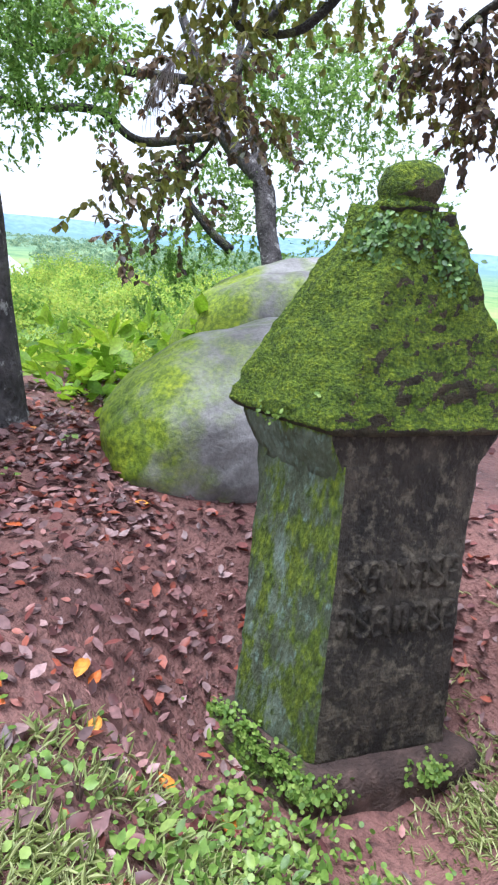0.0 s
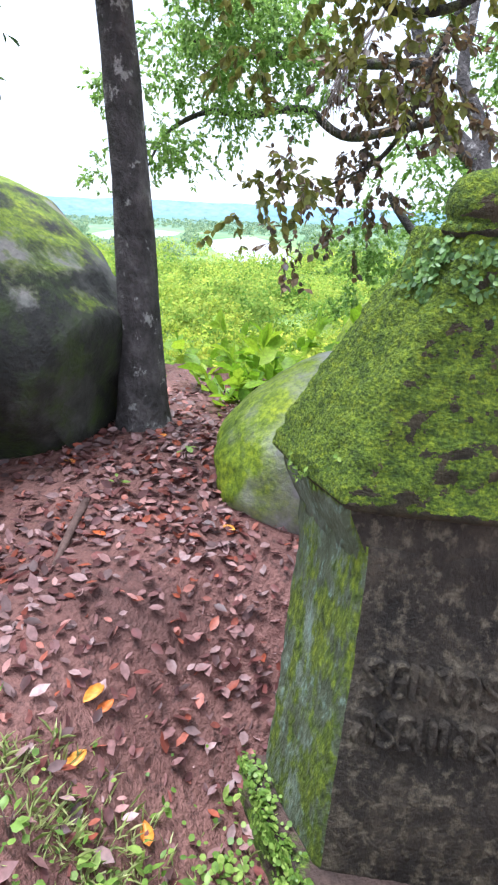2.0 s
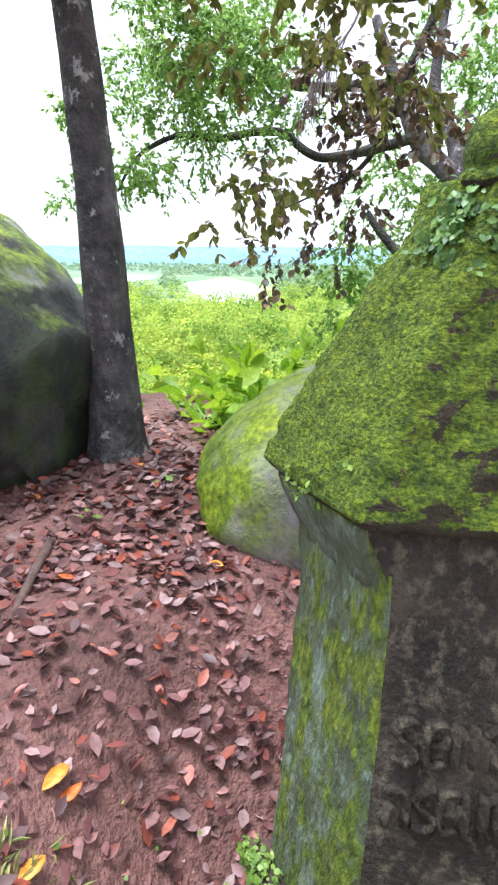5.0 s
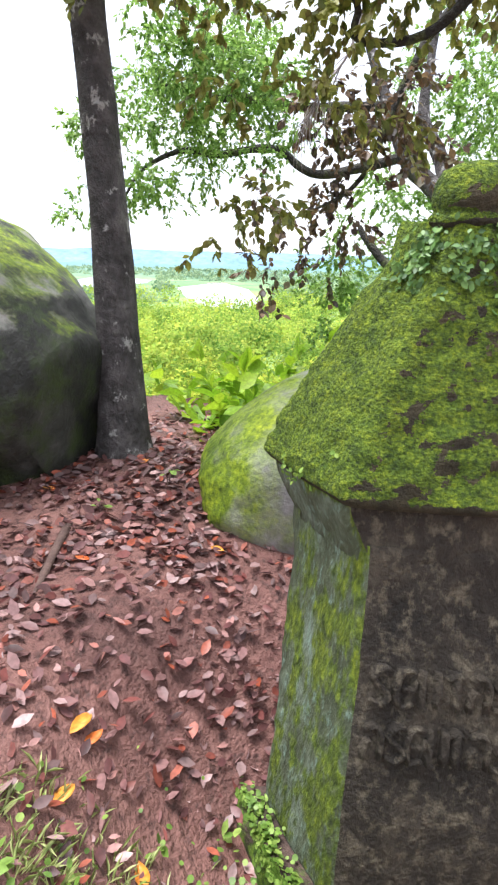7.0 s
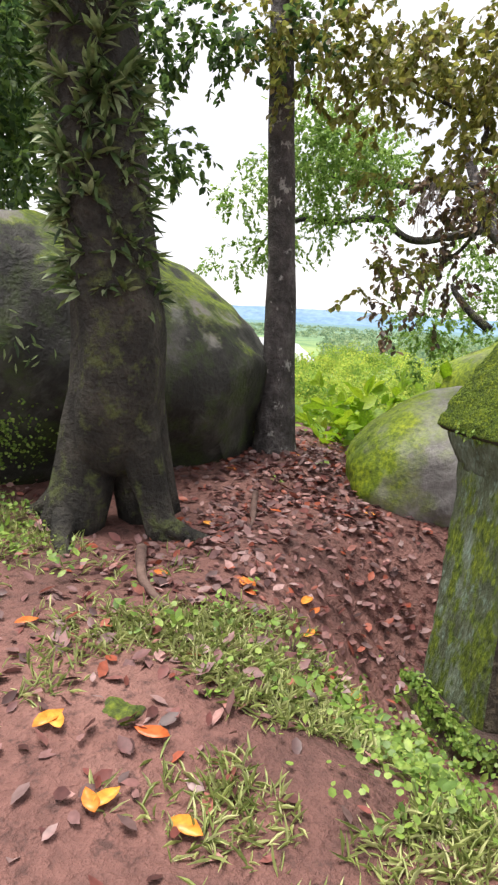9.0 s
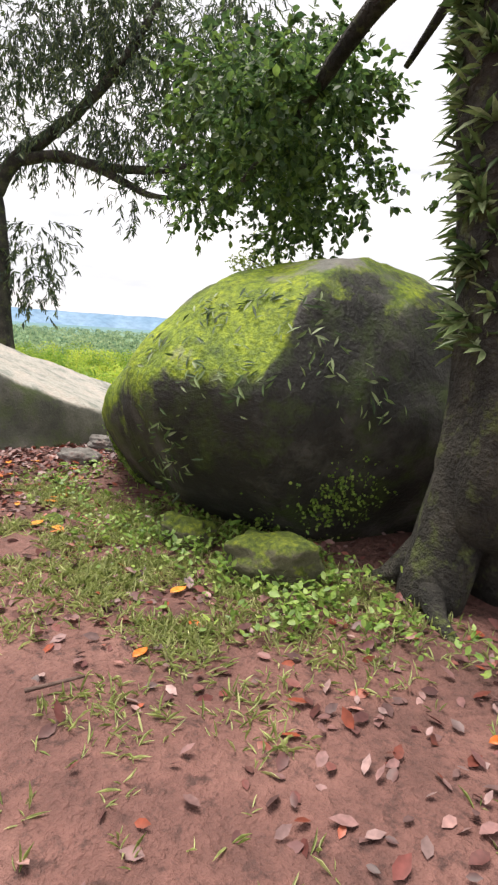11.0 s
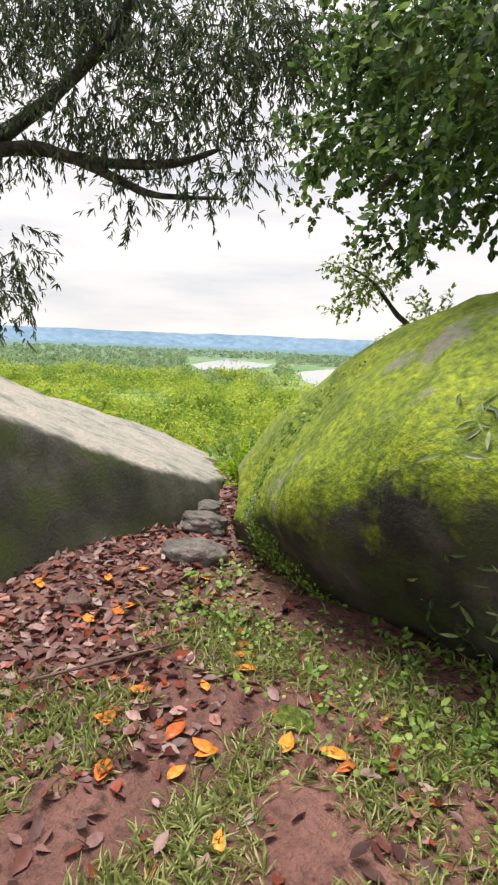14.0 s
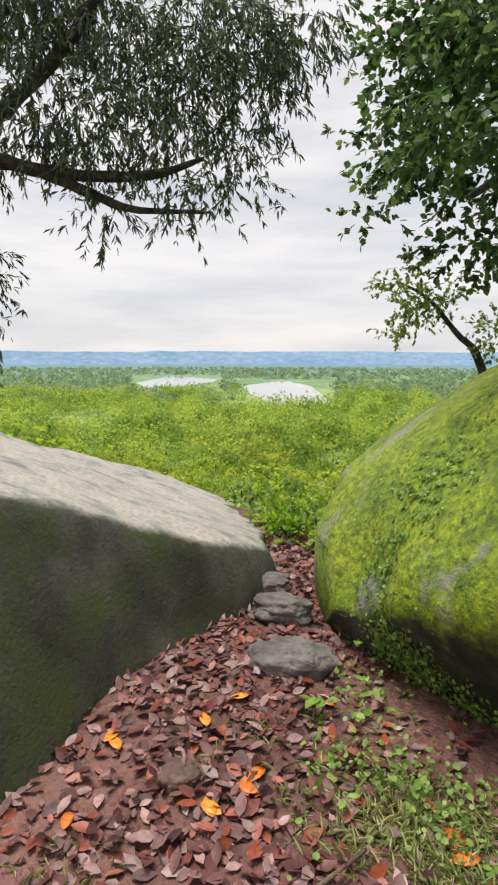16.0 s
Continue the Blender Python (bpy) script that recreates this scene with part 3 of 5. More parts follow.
slab()
for p, hs, yaw, mt, lb in (
    ((-3.38, 4.50, 0.0), (0.19, 0.12, 0.10), 15, STONE, "flat grey stepping stone in the leaf litter"),
    ((-3.62, 5.0, 0.05), (0.17, 0.10, 0.075), 10, STONE, "flat pale stepping stone in the path"),
    ((-3.85, 5.35, 0.04), (0.12, 0.08, 0.055), 25, STONE, "small flat stone in the path"),
    ((-3.47, 3.55, -0.01), (0.07, 0.065, 0.055), 40, ROOT, "small brown stone lying in leaves"),
    ((-1.17, 3.66, 0.03), (0.17, 0.12, 0.12), 20, MOSSY_STONE, "moss-covered stone among green plants"),
    ((-0.5, 3.62, 0.06), (0.24, 0.15, 0.16), 10, MOSSY_STONE, "dark mossy stone before the big boulder"),
    ((-2.05, 3.3, -0.03), (0.09, 0.065, 0.05), 0, MOSSY_STONE, "low mossy stone in the grass"),
    ((1.53, 2.77, -0.03), (0.06, 0.05, 0.045), 0, MOSSY_STONE, "small mossy stone in the soil"),
):
    st = rock("stone", p, hs, yaw, mt, lb, 3.4, p[0] * 3, 0.16, 5)
    tagged(st, lb, "stone")

# ---------------------------------------------------------------- memorial pillar
PX, PY, PYAW = 2.783, 4.43, 13.0


def axis(z):
    """How far the leaning pillar's axis has moved at height z, in its own frame; the roof stands straighter than the shaft."""
    low = min(z, 0.85)
    d = Vector((-0.006 * low + 0.045 * (z - low), 0.133 * low + 0.07 * (z - low), 0))
    return Matrix.Rotation(-radians(PYAW), 3, "Z") @ d


def body(levels, per=16, worn=0.006, seed=0.0, corner=0.15, skew=0.6):
    """Rounded-rectangle sections (half x, half y, z) joined into one worn, closed body; the plan is out of square, as built by hand."""
    bm = bmesh.new()
    rings = []
    for hx, hy, z in levels:
        ring = []
        ax = axis(z)
        for k in range(per * 4):
            a = 2 * math.pi * (k + 0.5) / (per * 4)
            c, s = math.cos(a), math.sin(a)
            m = max(abs(c), abs(s))
            r = (1 - corner) / m + corner
            r = min(r, 1 / m)
            x, y = c * r * hx, s * r * hy
            p = Vector((x, y, z))
            n = worn * noise.noise(p * 9 + Vector((seed, 0, 0))) + worn * 0.6 * noise.noise(p * 28 + Vector((seed, 5, 0)))
            out = Vector((x, y, 0)).normalized()
            q = p + out * n + Vector((0, 0, n * 0.5))
            ring.append(bm.verts.new((q.x - skew * q.y + ax.x, q.y + ax.y, q.z)))
        rings.append(ring)
    n = per * 4
    for a, b in zip(rings, rings[1:]):
        for k in range(n):
            bm.faces.new((a[k], a[(k + 1) % n], b[(k + 1) % n], b[k]))
    bm.faces.new(rings[0][::-1])
    bm.faces.new(rings[-1])
    return bm


def between(levels, step):
    out = []
    for a, b in zip(levels, levels[1:]):
        n = max(1, int(max(abs(b[2] - a[2]), abs(b[0] - a[0])) / step))
        out += [tuple(p + (q - p) * i / n for p, q in zip(a, b)) for i in range(n)]
    return out + [levels[-1]]


pillar = empty("memorial_pillar", (PX, PY, 0), "old stone memorial pillar with a moss-covered pyramid roof", "monument")
pillar.rotation_euler = (0, 0, radians(PYAW))


def two_faced(ob, half):
    """Lichen on the weather side, dark plaster on the others."""
    ob.data.materials.append(PILLAR_SIDE)
    for poly in ob.data.polygons:
        ax = axis(poly.center.z)
        y = poly.center.y - ax.y
        if poly.center.x - ax.x + 0.6 * y < -half(poly.center.z):
            poly.material_index = 1


base = part("base", body(between([(0.47, 0.30, -1.0), (0.45, 0.285, -0.68), (0.41, 0.255, -0.62)], 0.05), 20, 0.02, 1), MUDDY, pillar, "worn dark plinth slab")
shaft = part("shaft", body(between([(0.325, 0.192, -0.64), (0.318, 0.188, -0.3), (0.302, 0.182, 0.2), (0.305, 0.18, 0.60)], 0.03), 22, 0.008, 2, 0.06), PILLAR_FRONT, pillar)
two_faced(shaft, lambda z: 0.280)
eave = part("eave", body(between([(0.305, 0.174, 0.54), (0.31, 0.178, 0.57), (0.345, 0.180, 0.63), (0.378, 0.182, 0.69), (0.385, 0.183, 0.715), (0.388, 0.184, 0.75)], 0.02), 20, 0.008, 3, 0.08), PILLAR_FRONT, pillar, "flaring eave with lichen")
two_faced(eave, lambda z: 0.280 + 0.5 * max(z - 0.57, 0))
roof = part("roof", body(between([(0.392, 0.222, 0.727), (0.412, 0.232, 0.747), (0.408, 0.23, 0.80), (0.315, 0.19, 1.02), (0.205, 0.14, 1.28), (0.128, 0.10, 1.45), (0.105, 0.092, 1.505)], 0.012), 34, 0.015, 4, 0.12), ROOF_MOSS, pillar, "pyramid roof thick with green moss")
part("finial", body([(0.10, 0.09, 1.49), (0.11, 0.10, 1.505), (0.107, 0.10, 1.52), (0.094, 0.09, 1.533), (0.10, 0.096, 1.545), (0.106, 0.102, 1.57), (0.104, 0.10, 1.61), (0.09, 0.087, 1.642), (0.055, 0.055, 1.662), (0.02, 0.02, 1.668)], 10, 0.008, 5, 0.8, 0.1), ROOF_MOSS, pillar, "rounded mossy finial")


def stroke(bm, pts, r):
    """A raised, rounded stroke through the points (x, z), half sunk into the face."""
    v, f = tube([(x, 0, z) for x, z in pts], [r * 1.1] + [r * 1.35] * (len(pts) - 2) + [r], 8, pts[0][0] * 40, 0.2)
    vs = [bm.verts.new(p) for p in v]
    for g in f:
        bm.faces.new([vs[k] for k in g])


def inscription():
    """Two rows of raised, worn characters that can no longer be read: plain bowls, hooks and uprights."""
    rng = random.Random(5)
    for row, z0, count in ((0, 0.17, 7), (1, -0.02, 8)):
        for k in range(count):
            x0 = -0.255 + 0.51 * (k + 0.5) / count + rng.uniform(-0.006, 0.006)
            w, h = 0.025, 0.058
            bm = bmesh.new()
            kind = (k * 3 + row * 2) % 5
            if kind == 0:
                stroke(bm, [(w, h), (0, h * 1.1), (-w, h * 0.5), (0, 0), (w, -h * 0.5), (0, -h), (-w, -h * 0.8)], 0.008)
            elif kind == 1:
                stroke(bm, [(-w, h), (-w, 0), (-w * 0.9, -h), (-w * 0.2, -h * 1.1)], 0.008)
                stroke(bm, [(w * 0.8, h), (w * 0.9, 0), (w * 0.8, -h)], 0.008)
            elif kind == 2:
                stroke(bm, [(-w, h * 0.7), (0, h), (w, h * 0.5), (w, -h)], 0.008)
                stroke(bm, [(-w, -h), (-w * 0.9, 0), (-w * 0.3, h * 0.2)], 0.0075)
            elif kind == 3:
                stroke(bm, [(w, h), (-w * 0.6, h), (-w, 0), (-w * 0.6, -h), (w, -h * 0.8)], 0.008)
                stroke(bm, [(-w * 0.6, 0), (w, 0.0), (w * 1.1, h * 0.5)], 0.007)
            else:
                stroke(bm, [(0, h * 1.1), (0, 0), (0.003, -h * 1.05)], 0.009)
                stroke(bm, [(-w, h * 0.6), (0, h * 0.9), (w * 0.6, h * 0.8)], 0.007)
            for v in bm.verts:
                z = v.co.z + z0 + 0.006 * noise.noise(Vector((x0 * 20, row, 0)))
                ax = axis(z)
                y = -0.186 + v.co.y * 1.5
                v.co = Vector((x0 + v.co.x - 0.6 * y + ax.x, y + ax.y, z))
            part("character", bm, PILLAR_FRONT, shaft)


inscription()

# ---------------------------------------------------------------- trees
GREEN_LIGHT = leaf_material("light_green_leaves", [(0.13, 0.25, 0.05), (0.25, 0.41, 0.09), (0.38, 0.53, 0.14)], translucent=0.55)
GREEN_DARK = leaf_material("dark_green_leaves", [(0.032, 0.07, 0.026), (0.08, 0.15, 0.045), (0.17, 0.27, 0.06)], translucent=0.5)
RED_BROWN = leaf_material("reddish_brown_leaves", [(0.06, 0.045, 0.036), (0.11, 0.075, 0.055), (0.20, 0.12, 0.06), (0.09, 0.10, 0.04)], translucent=0.45)
WILLOW = leaf_material("narrow_grey_green_leaves", [(0.03, 0.05, 0.033), (0.065, 0.10, 0.055), (0.14, 0.19, 0.06)], translucent=0.4)
FERN = leaf_material("fern_leaves", [(0.035, 0.07, 0.025), (0.08, 0.14, 0.04), (0.22, 0.30, 0.11), (0.30, 0.36, 0.20)], translucent=0.3)
PLANT = leaf_material("ground_plant_leaves", [(0.10, 0.19, 0.03), (0.19, 0.32, 0.05), (0.34, 0.46, 0.10)], translucent=0.35)
BUSH = leaf_material("bright_bush_leaves", [(0.16, 0.32, 0.015), (0.27, 0.46, 0.02), (0.38, 0.54, 0.03)], translucent=0.5)
GRASS = leaf_material("grass_blades", [(0.21, 0.27, 0.07), (0.37, 0.42, 0.14), (0.55, 0.57, 0.27)], translucent=0.3)
LITTER = leaf_material("fallen_leaves", [(0.045, 0.02, 0.018), (0.13, 0.05, 0.048), (0.27, 0.15, 0.14), (0.08, 0.026, 0.024), (0.33, 0.075, 0.035), (0.38, 0.25, 0.235), (0.10, 0.04, 0.036), (0.20, 0.06, 0.05), (0.24, 0.16, 0.15), (0.06, 0.025, 0.024)], 0.45, 0.05, 0.35)


def tree(place, label):
    return empty("tree", place, label, "tree")


# slim grey tree beside the big boulder
slim = tree((0.74, 6.15, 0.05), "slim straight tree with pale-blotched grey bark")
v, f = tube([(0, 0, -0.15), (0, 0, 0.14), (-0.01, 0.01, 0.5), (-0.04, 0.02, 1.3), (-0.09, 0.03, 2.0), (-0.16, 0.05, 2.8), (-0.20, 0.05, 3.6), (-0.26, 0.1, 5.5), (-0.3, 0.1, 7.5)], [0.25, 0.19, 0.148, 0.128, 0.112, 0.105, 0.095, 0.08, 0.05], 24, 2, 0.12)
mesh_object("trunk", v, f, BARK, slim)

# stout tree with climbing ferns
IX, IY = 0.46, 4.20
ivy = tree((IX, IY, 0), "stout dark tree trunk overgrown with climbing ferns")
v, f = tube([(0.0, 0.03, 0.30), (0.0, 0.02, 0.42), (0.0, 0, 0.7), (0.02, 0, 1.1), (-0.15, 0.03, 2.2), (-0.34, 0.08, 3.6), (-0.5, 0.1, 5.5), (-0.6, 0.1, 7)], [0.14, 0.24, 0.275, 0.265, 0.24, 0.22, 0.17, 0.12], 32, 5, 0.16, 0.025)
mesh_object("trunk", v, f, BARK_DARK, ivy)
for pts, rad in (
    ([(-0.09, -0.02, 0.95), (-0.12, -0.04, 0.55), (-0.16, -0.10, 0.2), (-0.19, -0.16, -0.12)], [0.15, 0.18, 0.175, 0.19]),
    ([(0.14, -0.02, 0.8), (0.20, -0.02, 0.45), (0.29, -0.02, 0.16), (0.40, -0.04, -0.12)], [0.12, 0.12, 0.095, 0.09]),
    ([(0.05, 0.12, 0.8), (0.06, 0.17, 0.4), (0.1, 0.25, -0.12)], [0.16, 0.19, 0.2]),
    ([(-0.22, -0.05, 0.35), (-0.36, -0.06, 0.1), (-0.48, -0.10, -0.02), (-0.65, -0.14, -0.07)], [0.08, 0.08, 0.06, 0.02]),
    ([(0.36, -0.04, 0.05), (0.52, -0.02, 0.0), (0.75, 0.05, -0.06)], [0.07, 0.05, 0.02]),
    ([(-0.15, -0.25, 0.05), (-0.05, -0.42, 0.0), (0.15, -0.6, -0.06)], [0.08, 0.05, 0.02]),
):
    v, f = tube(pts, rad, 16, pts[0][0] * 5, 0.22)
    mesh_object("root", v, f, BARK_DARK, ivy)


def fern_sprays(parent, n, z0, z1, seed):
    """Strap-leaved ferns hanging out from the trunk in rosettes."""
    rng = np.random.default_rng(seed)
    P, A, U, S = [], [], [], []
    for _ in range(n):
        z = z0 + (z1 - z0) * rng.random() ** 0.8
        a = rng.random() * 6.28
        r = 0.25 - 0.02 * z
        p = np.array([math.cos(a) * r - 0.13 * max(z - 1.1, 0), math.sin(a) * r, z])
        for _ in range(rng.integers(5, 11)):
            out = np.array([math.cos(a), math.sin(a), 0]) * rng.uniform(0.4, 1.0) + rng.normal(size=3) * 0.5
            out[2] += rng.uniform(-0.3, 0.5)
            P.append(p)
            A.append(out)
            U.append(np.array([0, 0, 1]) + rng.normal(size=3) * 0.4)
            S.append(rng.uniform(0.06, 0.19))
    ob = leaves("fern_growth", np.array(P), np.array(S), np.array(A), np.array(U), FERN, parent, "narrow")
    ob["label"] = "strap-leaved climbing ferns"
    return ob


fern_sprays(ivy, 520, 1.25, 4.6, 3)

# willowy tree beyond the slab
willow = tree((0, 0, 0), "dark forked tree with long drooping narrow leaves")
limbs("trunk", [([(-10.51, 7.96, -0.22), (-10.86, 8.07, 1.35), (-11.38, 8.25, 3.72), (-12.00, 8.08, 4.93), (-12.23, 8.55, 7.67), (-12.47, 8.91, 9.95)], [0.3, 0.24, 0.23, 0.18, 0.14, 0.1])], BARK_DARK, willow, 14)
limbs("branch", [([(-11.38, 8.25, 3.72), (-11.10, 8.64, 4.55), (-9.98, 9.43, 5.59), (-9.06, 10.02, 6.86), (-8.68, 10.64, 8.32)], [0.18, 0.16, 0.11, 0.09, 0.06])], BARK_DARK, willow, 12)
limbs("branch", [([(-11.10, 8.64, 4.55), (-10.10, 9.13, 4.62), (-9.36, 9.36, 4.42), (-7.90, 9.90, 4.33), (-7.04, 10.32, 4.60)], [0.13, 0.12, 0.10, 0.08, 0.03])], BARK_DARK, willow, 12)
limbs("branch", [([(-9.45, 9.30, 4.44), (-8.61, 9.57, 4.06), (-7.99, 9.71, 3.81), (-6.90, 10.24, 3.77)], [0.09, 0.08, 0.06, 0.02])], BARK_DARK, willow, 10)
crown("crown", [(*(-12.29, 8.26, 6.62), 1.3), (*(-11.83, 9.27, 7.35), 1.2), (*(-10.23, 9.60, 7.03), 1.1), (*(-9.58, 10.19, 7.55), 1.2), (*(-8.41, 10.45, 6.70), 1.1), (*(-10.69, 9.03, 4.93), 0.75), (*(-9.47, 9.27, 5.47), 0.8), (*(-8.70, 9.75, 5.09), 0.9), (*(-7.72, 10.10, 5.16), 0.8), (*(-7.35, 10.09, 4.02), 0.4), (*(-10.76, 8.70, 2.09), 0.6), (*(-11.68, 7.73, 2.43), 0.7), (*(-10.73, 8.94, 3.03), 0.6), (*(-7.16, 10.64, 6.33), 0.9), (*(-13.38, 7.17, 5.27), 1.5), (*(-10.49, 10.06, 8.73), 1.8), (*(-7.42, 11.42, 7.77), 1.0), (*(-8.35, 9.47, 3.86), 0.35), (*(-6.81, 11.26, 6.72), 0.80), (*(-6.19, 11.54, 6.81), 0.70), (*(-6.65, 11.68, 6.03), 0.60), (*(-7.29, 11.61, 5.33), 0.55), (*(-7.67, 11.67, 4.48), 0.40), (*(-7.08, 11.95, 4.70), 0.40), (*(-7.72, 11.07, 5.98), 0.70), (*(-5.72, 11.64, 7.02), 0.50)], 38000, 0.16, WILLOW, willow, "narrow", 2, 0.9, 9)

# forked tree behind the boulders
forked = tree((0, 0, 0), "forked grey tree with feathery light green leaves")
limbs("trunk", [([(2.88, 9.64, 0.68), (2.71, 9.91, 1.41), (2.59, 10.13, 2.03), (2.14, 10.26, 2.50), (1.80, 10.48, 3.17), (1.52, 10.70, 3.83)], [0.14, 0.125, 0.12, 0.10, 0.075, 0.05])], BARK, forked, 12)
limbs("branch", [([(2.60, 10.10, 1.97), (2.51, 10.28, 2.46), (2.25, 10.44, 2.95), (2.24, 10.70, 3.63), (2.26, 10.94, 4.25)], [0.10, 0.09, 0.07, 0.05, 0.04])], BARK, forked, 10)
limbs("branch", [([(2.27, 9.45, 1.21), (2.03, 9.50, 1.40), (1.80, 9.57, 1.65), (1.74, 9.60, 1.76)], [0.06, 0.05, 0.04, 0.02])], BARK_DARK, forked, 8)
crown("crown", [(*(3.04, 11.28, 3.19), 0.8), (*(3.22, 11.10, 2.41), 0.7), (*(1.99, 10.36, 1.95), 0.6), (*(1.83, 9.80, 1.10), 0.5), (*(1.36, 10.21, 1.19), 0.45), (*(2.59, 10.92, 1.54), 0.7), (*(2.62, 11.54, 3.75), 0.9), (*(3.39, 12.13, 3.91), 0.9), (*(4.86, 12.95, 2.77), 0.8), (*(5.20, 12.46, 1.41), 0.9), (*(3.03, 11.52, 3.11), 0.8), (*(1.52, 10.44, 1.31), 0.6), (*(1.32, 10.09, 0.67), 0.4), (*(1.85, 11.05, 2.38), 0.6), (*(3.91, 11.96, 3.30), 0.8), (*(4.40, 12.88, 4.13), 0.9), (*(4.14, 12.44, 1.67), 0.8), (*(5.28, 12.75, 2.15), 0.7), (*(3.39, 12.03, 0.80), 0.6), (*(5.51, 13.23, 0.51), 0.7)], 36000, 0.06, GREEN_LIGHT, forked, "oval", 3, 0.25, 12)

# airy tree whose boughs reach in over the valley
airy = tree((0, 0, 0), "tree with airy sprays of light green leaves on dark boughs")
limbs("branch", [([(2.10, 10.26, 2.53), (1.16, 9.92, 2.33), (0.70, 9.72, 2.57), (0.15, 9.34, 2.47), (-0.18, 9.08, 2.47), (-0.52, 8.84, 2.25), (-0.65, 8.64, 1.91)], [0.06, 0.05, 0.045, 0.04, 0.03, 0.02, 0.008])], BARK_DARK, airy, 8)
limbs("branch", [([(1.83, 10.45, 3.10), (1.01, 10.30, 3.10), (0.64, 10.04, 3.09), (0.29, 9.78, 3.12), (0.01, 9.66, 3.09), (-0.28, 9.44, 3.14), (-0.56, 9.23, 3.19)], [0.06, 0.05, 0.05, 0.05, 0.04, 0.025, 0.01])], BARK_DARK, airy, 8)
crown("crown", [(*(-0.68, 9.31, 3.22), 0.32), (*(-0.19, 9.67, 3.31), 0.4), (*(-0.28, 9.29, 2.79), 0.33), (*(-0.60, 9.03, 2.76), 0.28), (*(0.12, 9.41, 2.68), 0.3), (*(-0.29, 8.89, 2.12), 0.28), (*(-0.61, 8.75, 2.12), 0.2), (*(0.13, 9.10, 2.24), 0.22), (*(-1.15, 8.41, 1.85), 0.12), (*(0.39, 10.18, 3.38), 0.4), (*(-0.04, 10.24, 3.95), 0.5), (*(0.00, 8.63, 3.32), 0.35), (*(0.62, 8.78, 3.06), 0.45), (*(0.81, 10.15, 2.92), 0.3), (*(-0.68, 8.24, 2.62), 0.30), (*(-0.41, 8.42, 2.13), 0.30), (*(0.10, 8.42, 3.06), 0.35), (*(0.51, 8.47, 3.29), 0.35), (*(0.32, 8.60, 2.54), 0.35), (*(0.83, 8.73, 2.43), 0.30), (*(-0.04, 8.24, 3.55), 0.30), (*(-0.78, 8.31, 1.84), 0.20), (*(0.88, 8.62, 3.02), 0.40)], 22000, 0.052, GREEN_LIGHT, airy, "oval", 6, 0.35, 10)

# red-brown leaved bough
red = tree((0, 0, 0), "tree with drooping boughs of reddish brown leaves")
limbs("trunk", [([(4.90, 5.20, -0.20), (4.85, 5.20, 1.50), (4.70, 5.25, 3.20), (4.20, 5.30, 4.60)], [0.2, 0.16, 0.13, 0.08])], BARK, red, 14)
limbs("branch", [([(4.70, 5.25, 3.20), (4.00, 5.40, 3.60), (2.36, 8.32, 3.11)], [0.08, 0.06, 0.035]), ([(4.75, 5.25, 2.60), (4.20, 4.80, 3.00), (2.84, 6.43, 2.86)], [0.08, 0.06, 0.04])], BARK, red, 10)
limbs("branch", [([(2.36, 8.32, 3.11), (2.17, 8.13, 2.61), (2.04, 8.00, 2.17), (1.86, 7.95, 1.93), (1.60, 7.77, 1.77), (1.38, 7.62, 1.65)], [0.035, 0.03, 0.024, 0.018, 0.01, 0.005])], BARK_DARK, red, 8)
crown("crown", [(*(1.64, 7.89, 2.02), 0.16), (*(1.36, 7.68, 1.81), 0.13), (*(1.19, 7.65, 1.89), 0.08), (*(1.43, 7.52, 1.36), 0.11), (*(1.30, 7.39, 1.21), 0.06), (*(1.54, 7.75, 1.53), 0.1), (*(1.89, 7.95, 1.66), 0.13), (*(1.74, 7.73, 1.28), 0.07), (*(1.93, 7.97, 2.46), 0.25), (*(2.21, 8.06, 2.66), 0.28), (*(1.67, 7.95, 2.68), 0.2), (*(2.46, 8.10, 2.26), 0.2), (*(1.88, 8.02, 2.10), 0.15), (*(3.50, 7.11, 2.89), 0.20), (*(3.71, 7.11, 2.67), 0.20), (*(3.84, 7.02, 2.83), 0.22), (*(4.01, 7.07, 2.37), 0.18), (*(3.85, 7.16, 2.25), 0.12), (*(3.89, 7.08, 2.54), 0.20), (*(3.45, 7.19, 2.66), 0.12)], 3000, 0.075, RED_BROWN, red, "broad", 4, 0.8, 7)
limbs("branch", [([(2.84, 6.43, 2.86), (2.55, 6.33, 2.54), (2.28, 6.31, 2.49), (2.14, 6.26, 2.52), (2.13, 6.33, 2.70), (1.85, 6.39, 2.86), (1.36, 6.39, 3.10)], [0.03, 0.026, 0.022, 0.02, 0.018, 0.014, 0.007])], BARK_DARK, red, 8)
limbs("branch", [([(4.7, 5.25, 3.2), (3.84, 6.98, 2.95), (3.71, 7.11, 2.67)], [0.05, 0.03, 0.008]), ([(3.84, 6.98, 2.95), (3.97, 7.09, 2.37)], [0.02, 0.006])], BARK_DARK, red, 8)
OLIVE = leaf_material("olive_brown_leaves", [(0.11, 0.14, 0.03), (0.21, 0.23, 0.05), (0.33, 0.33, 0.07), (0.16, 0.12, 0.05)], translucent=0.5)
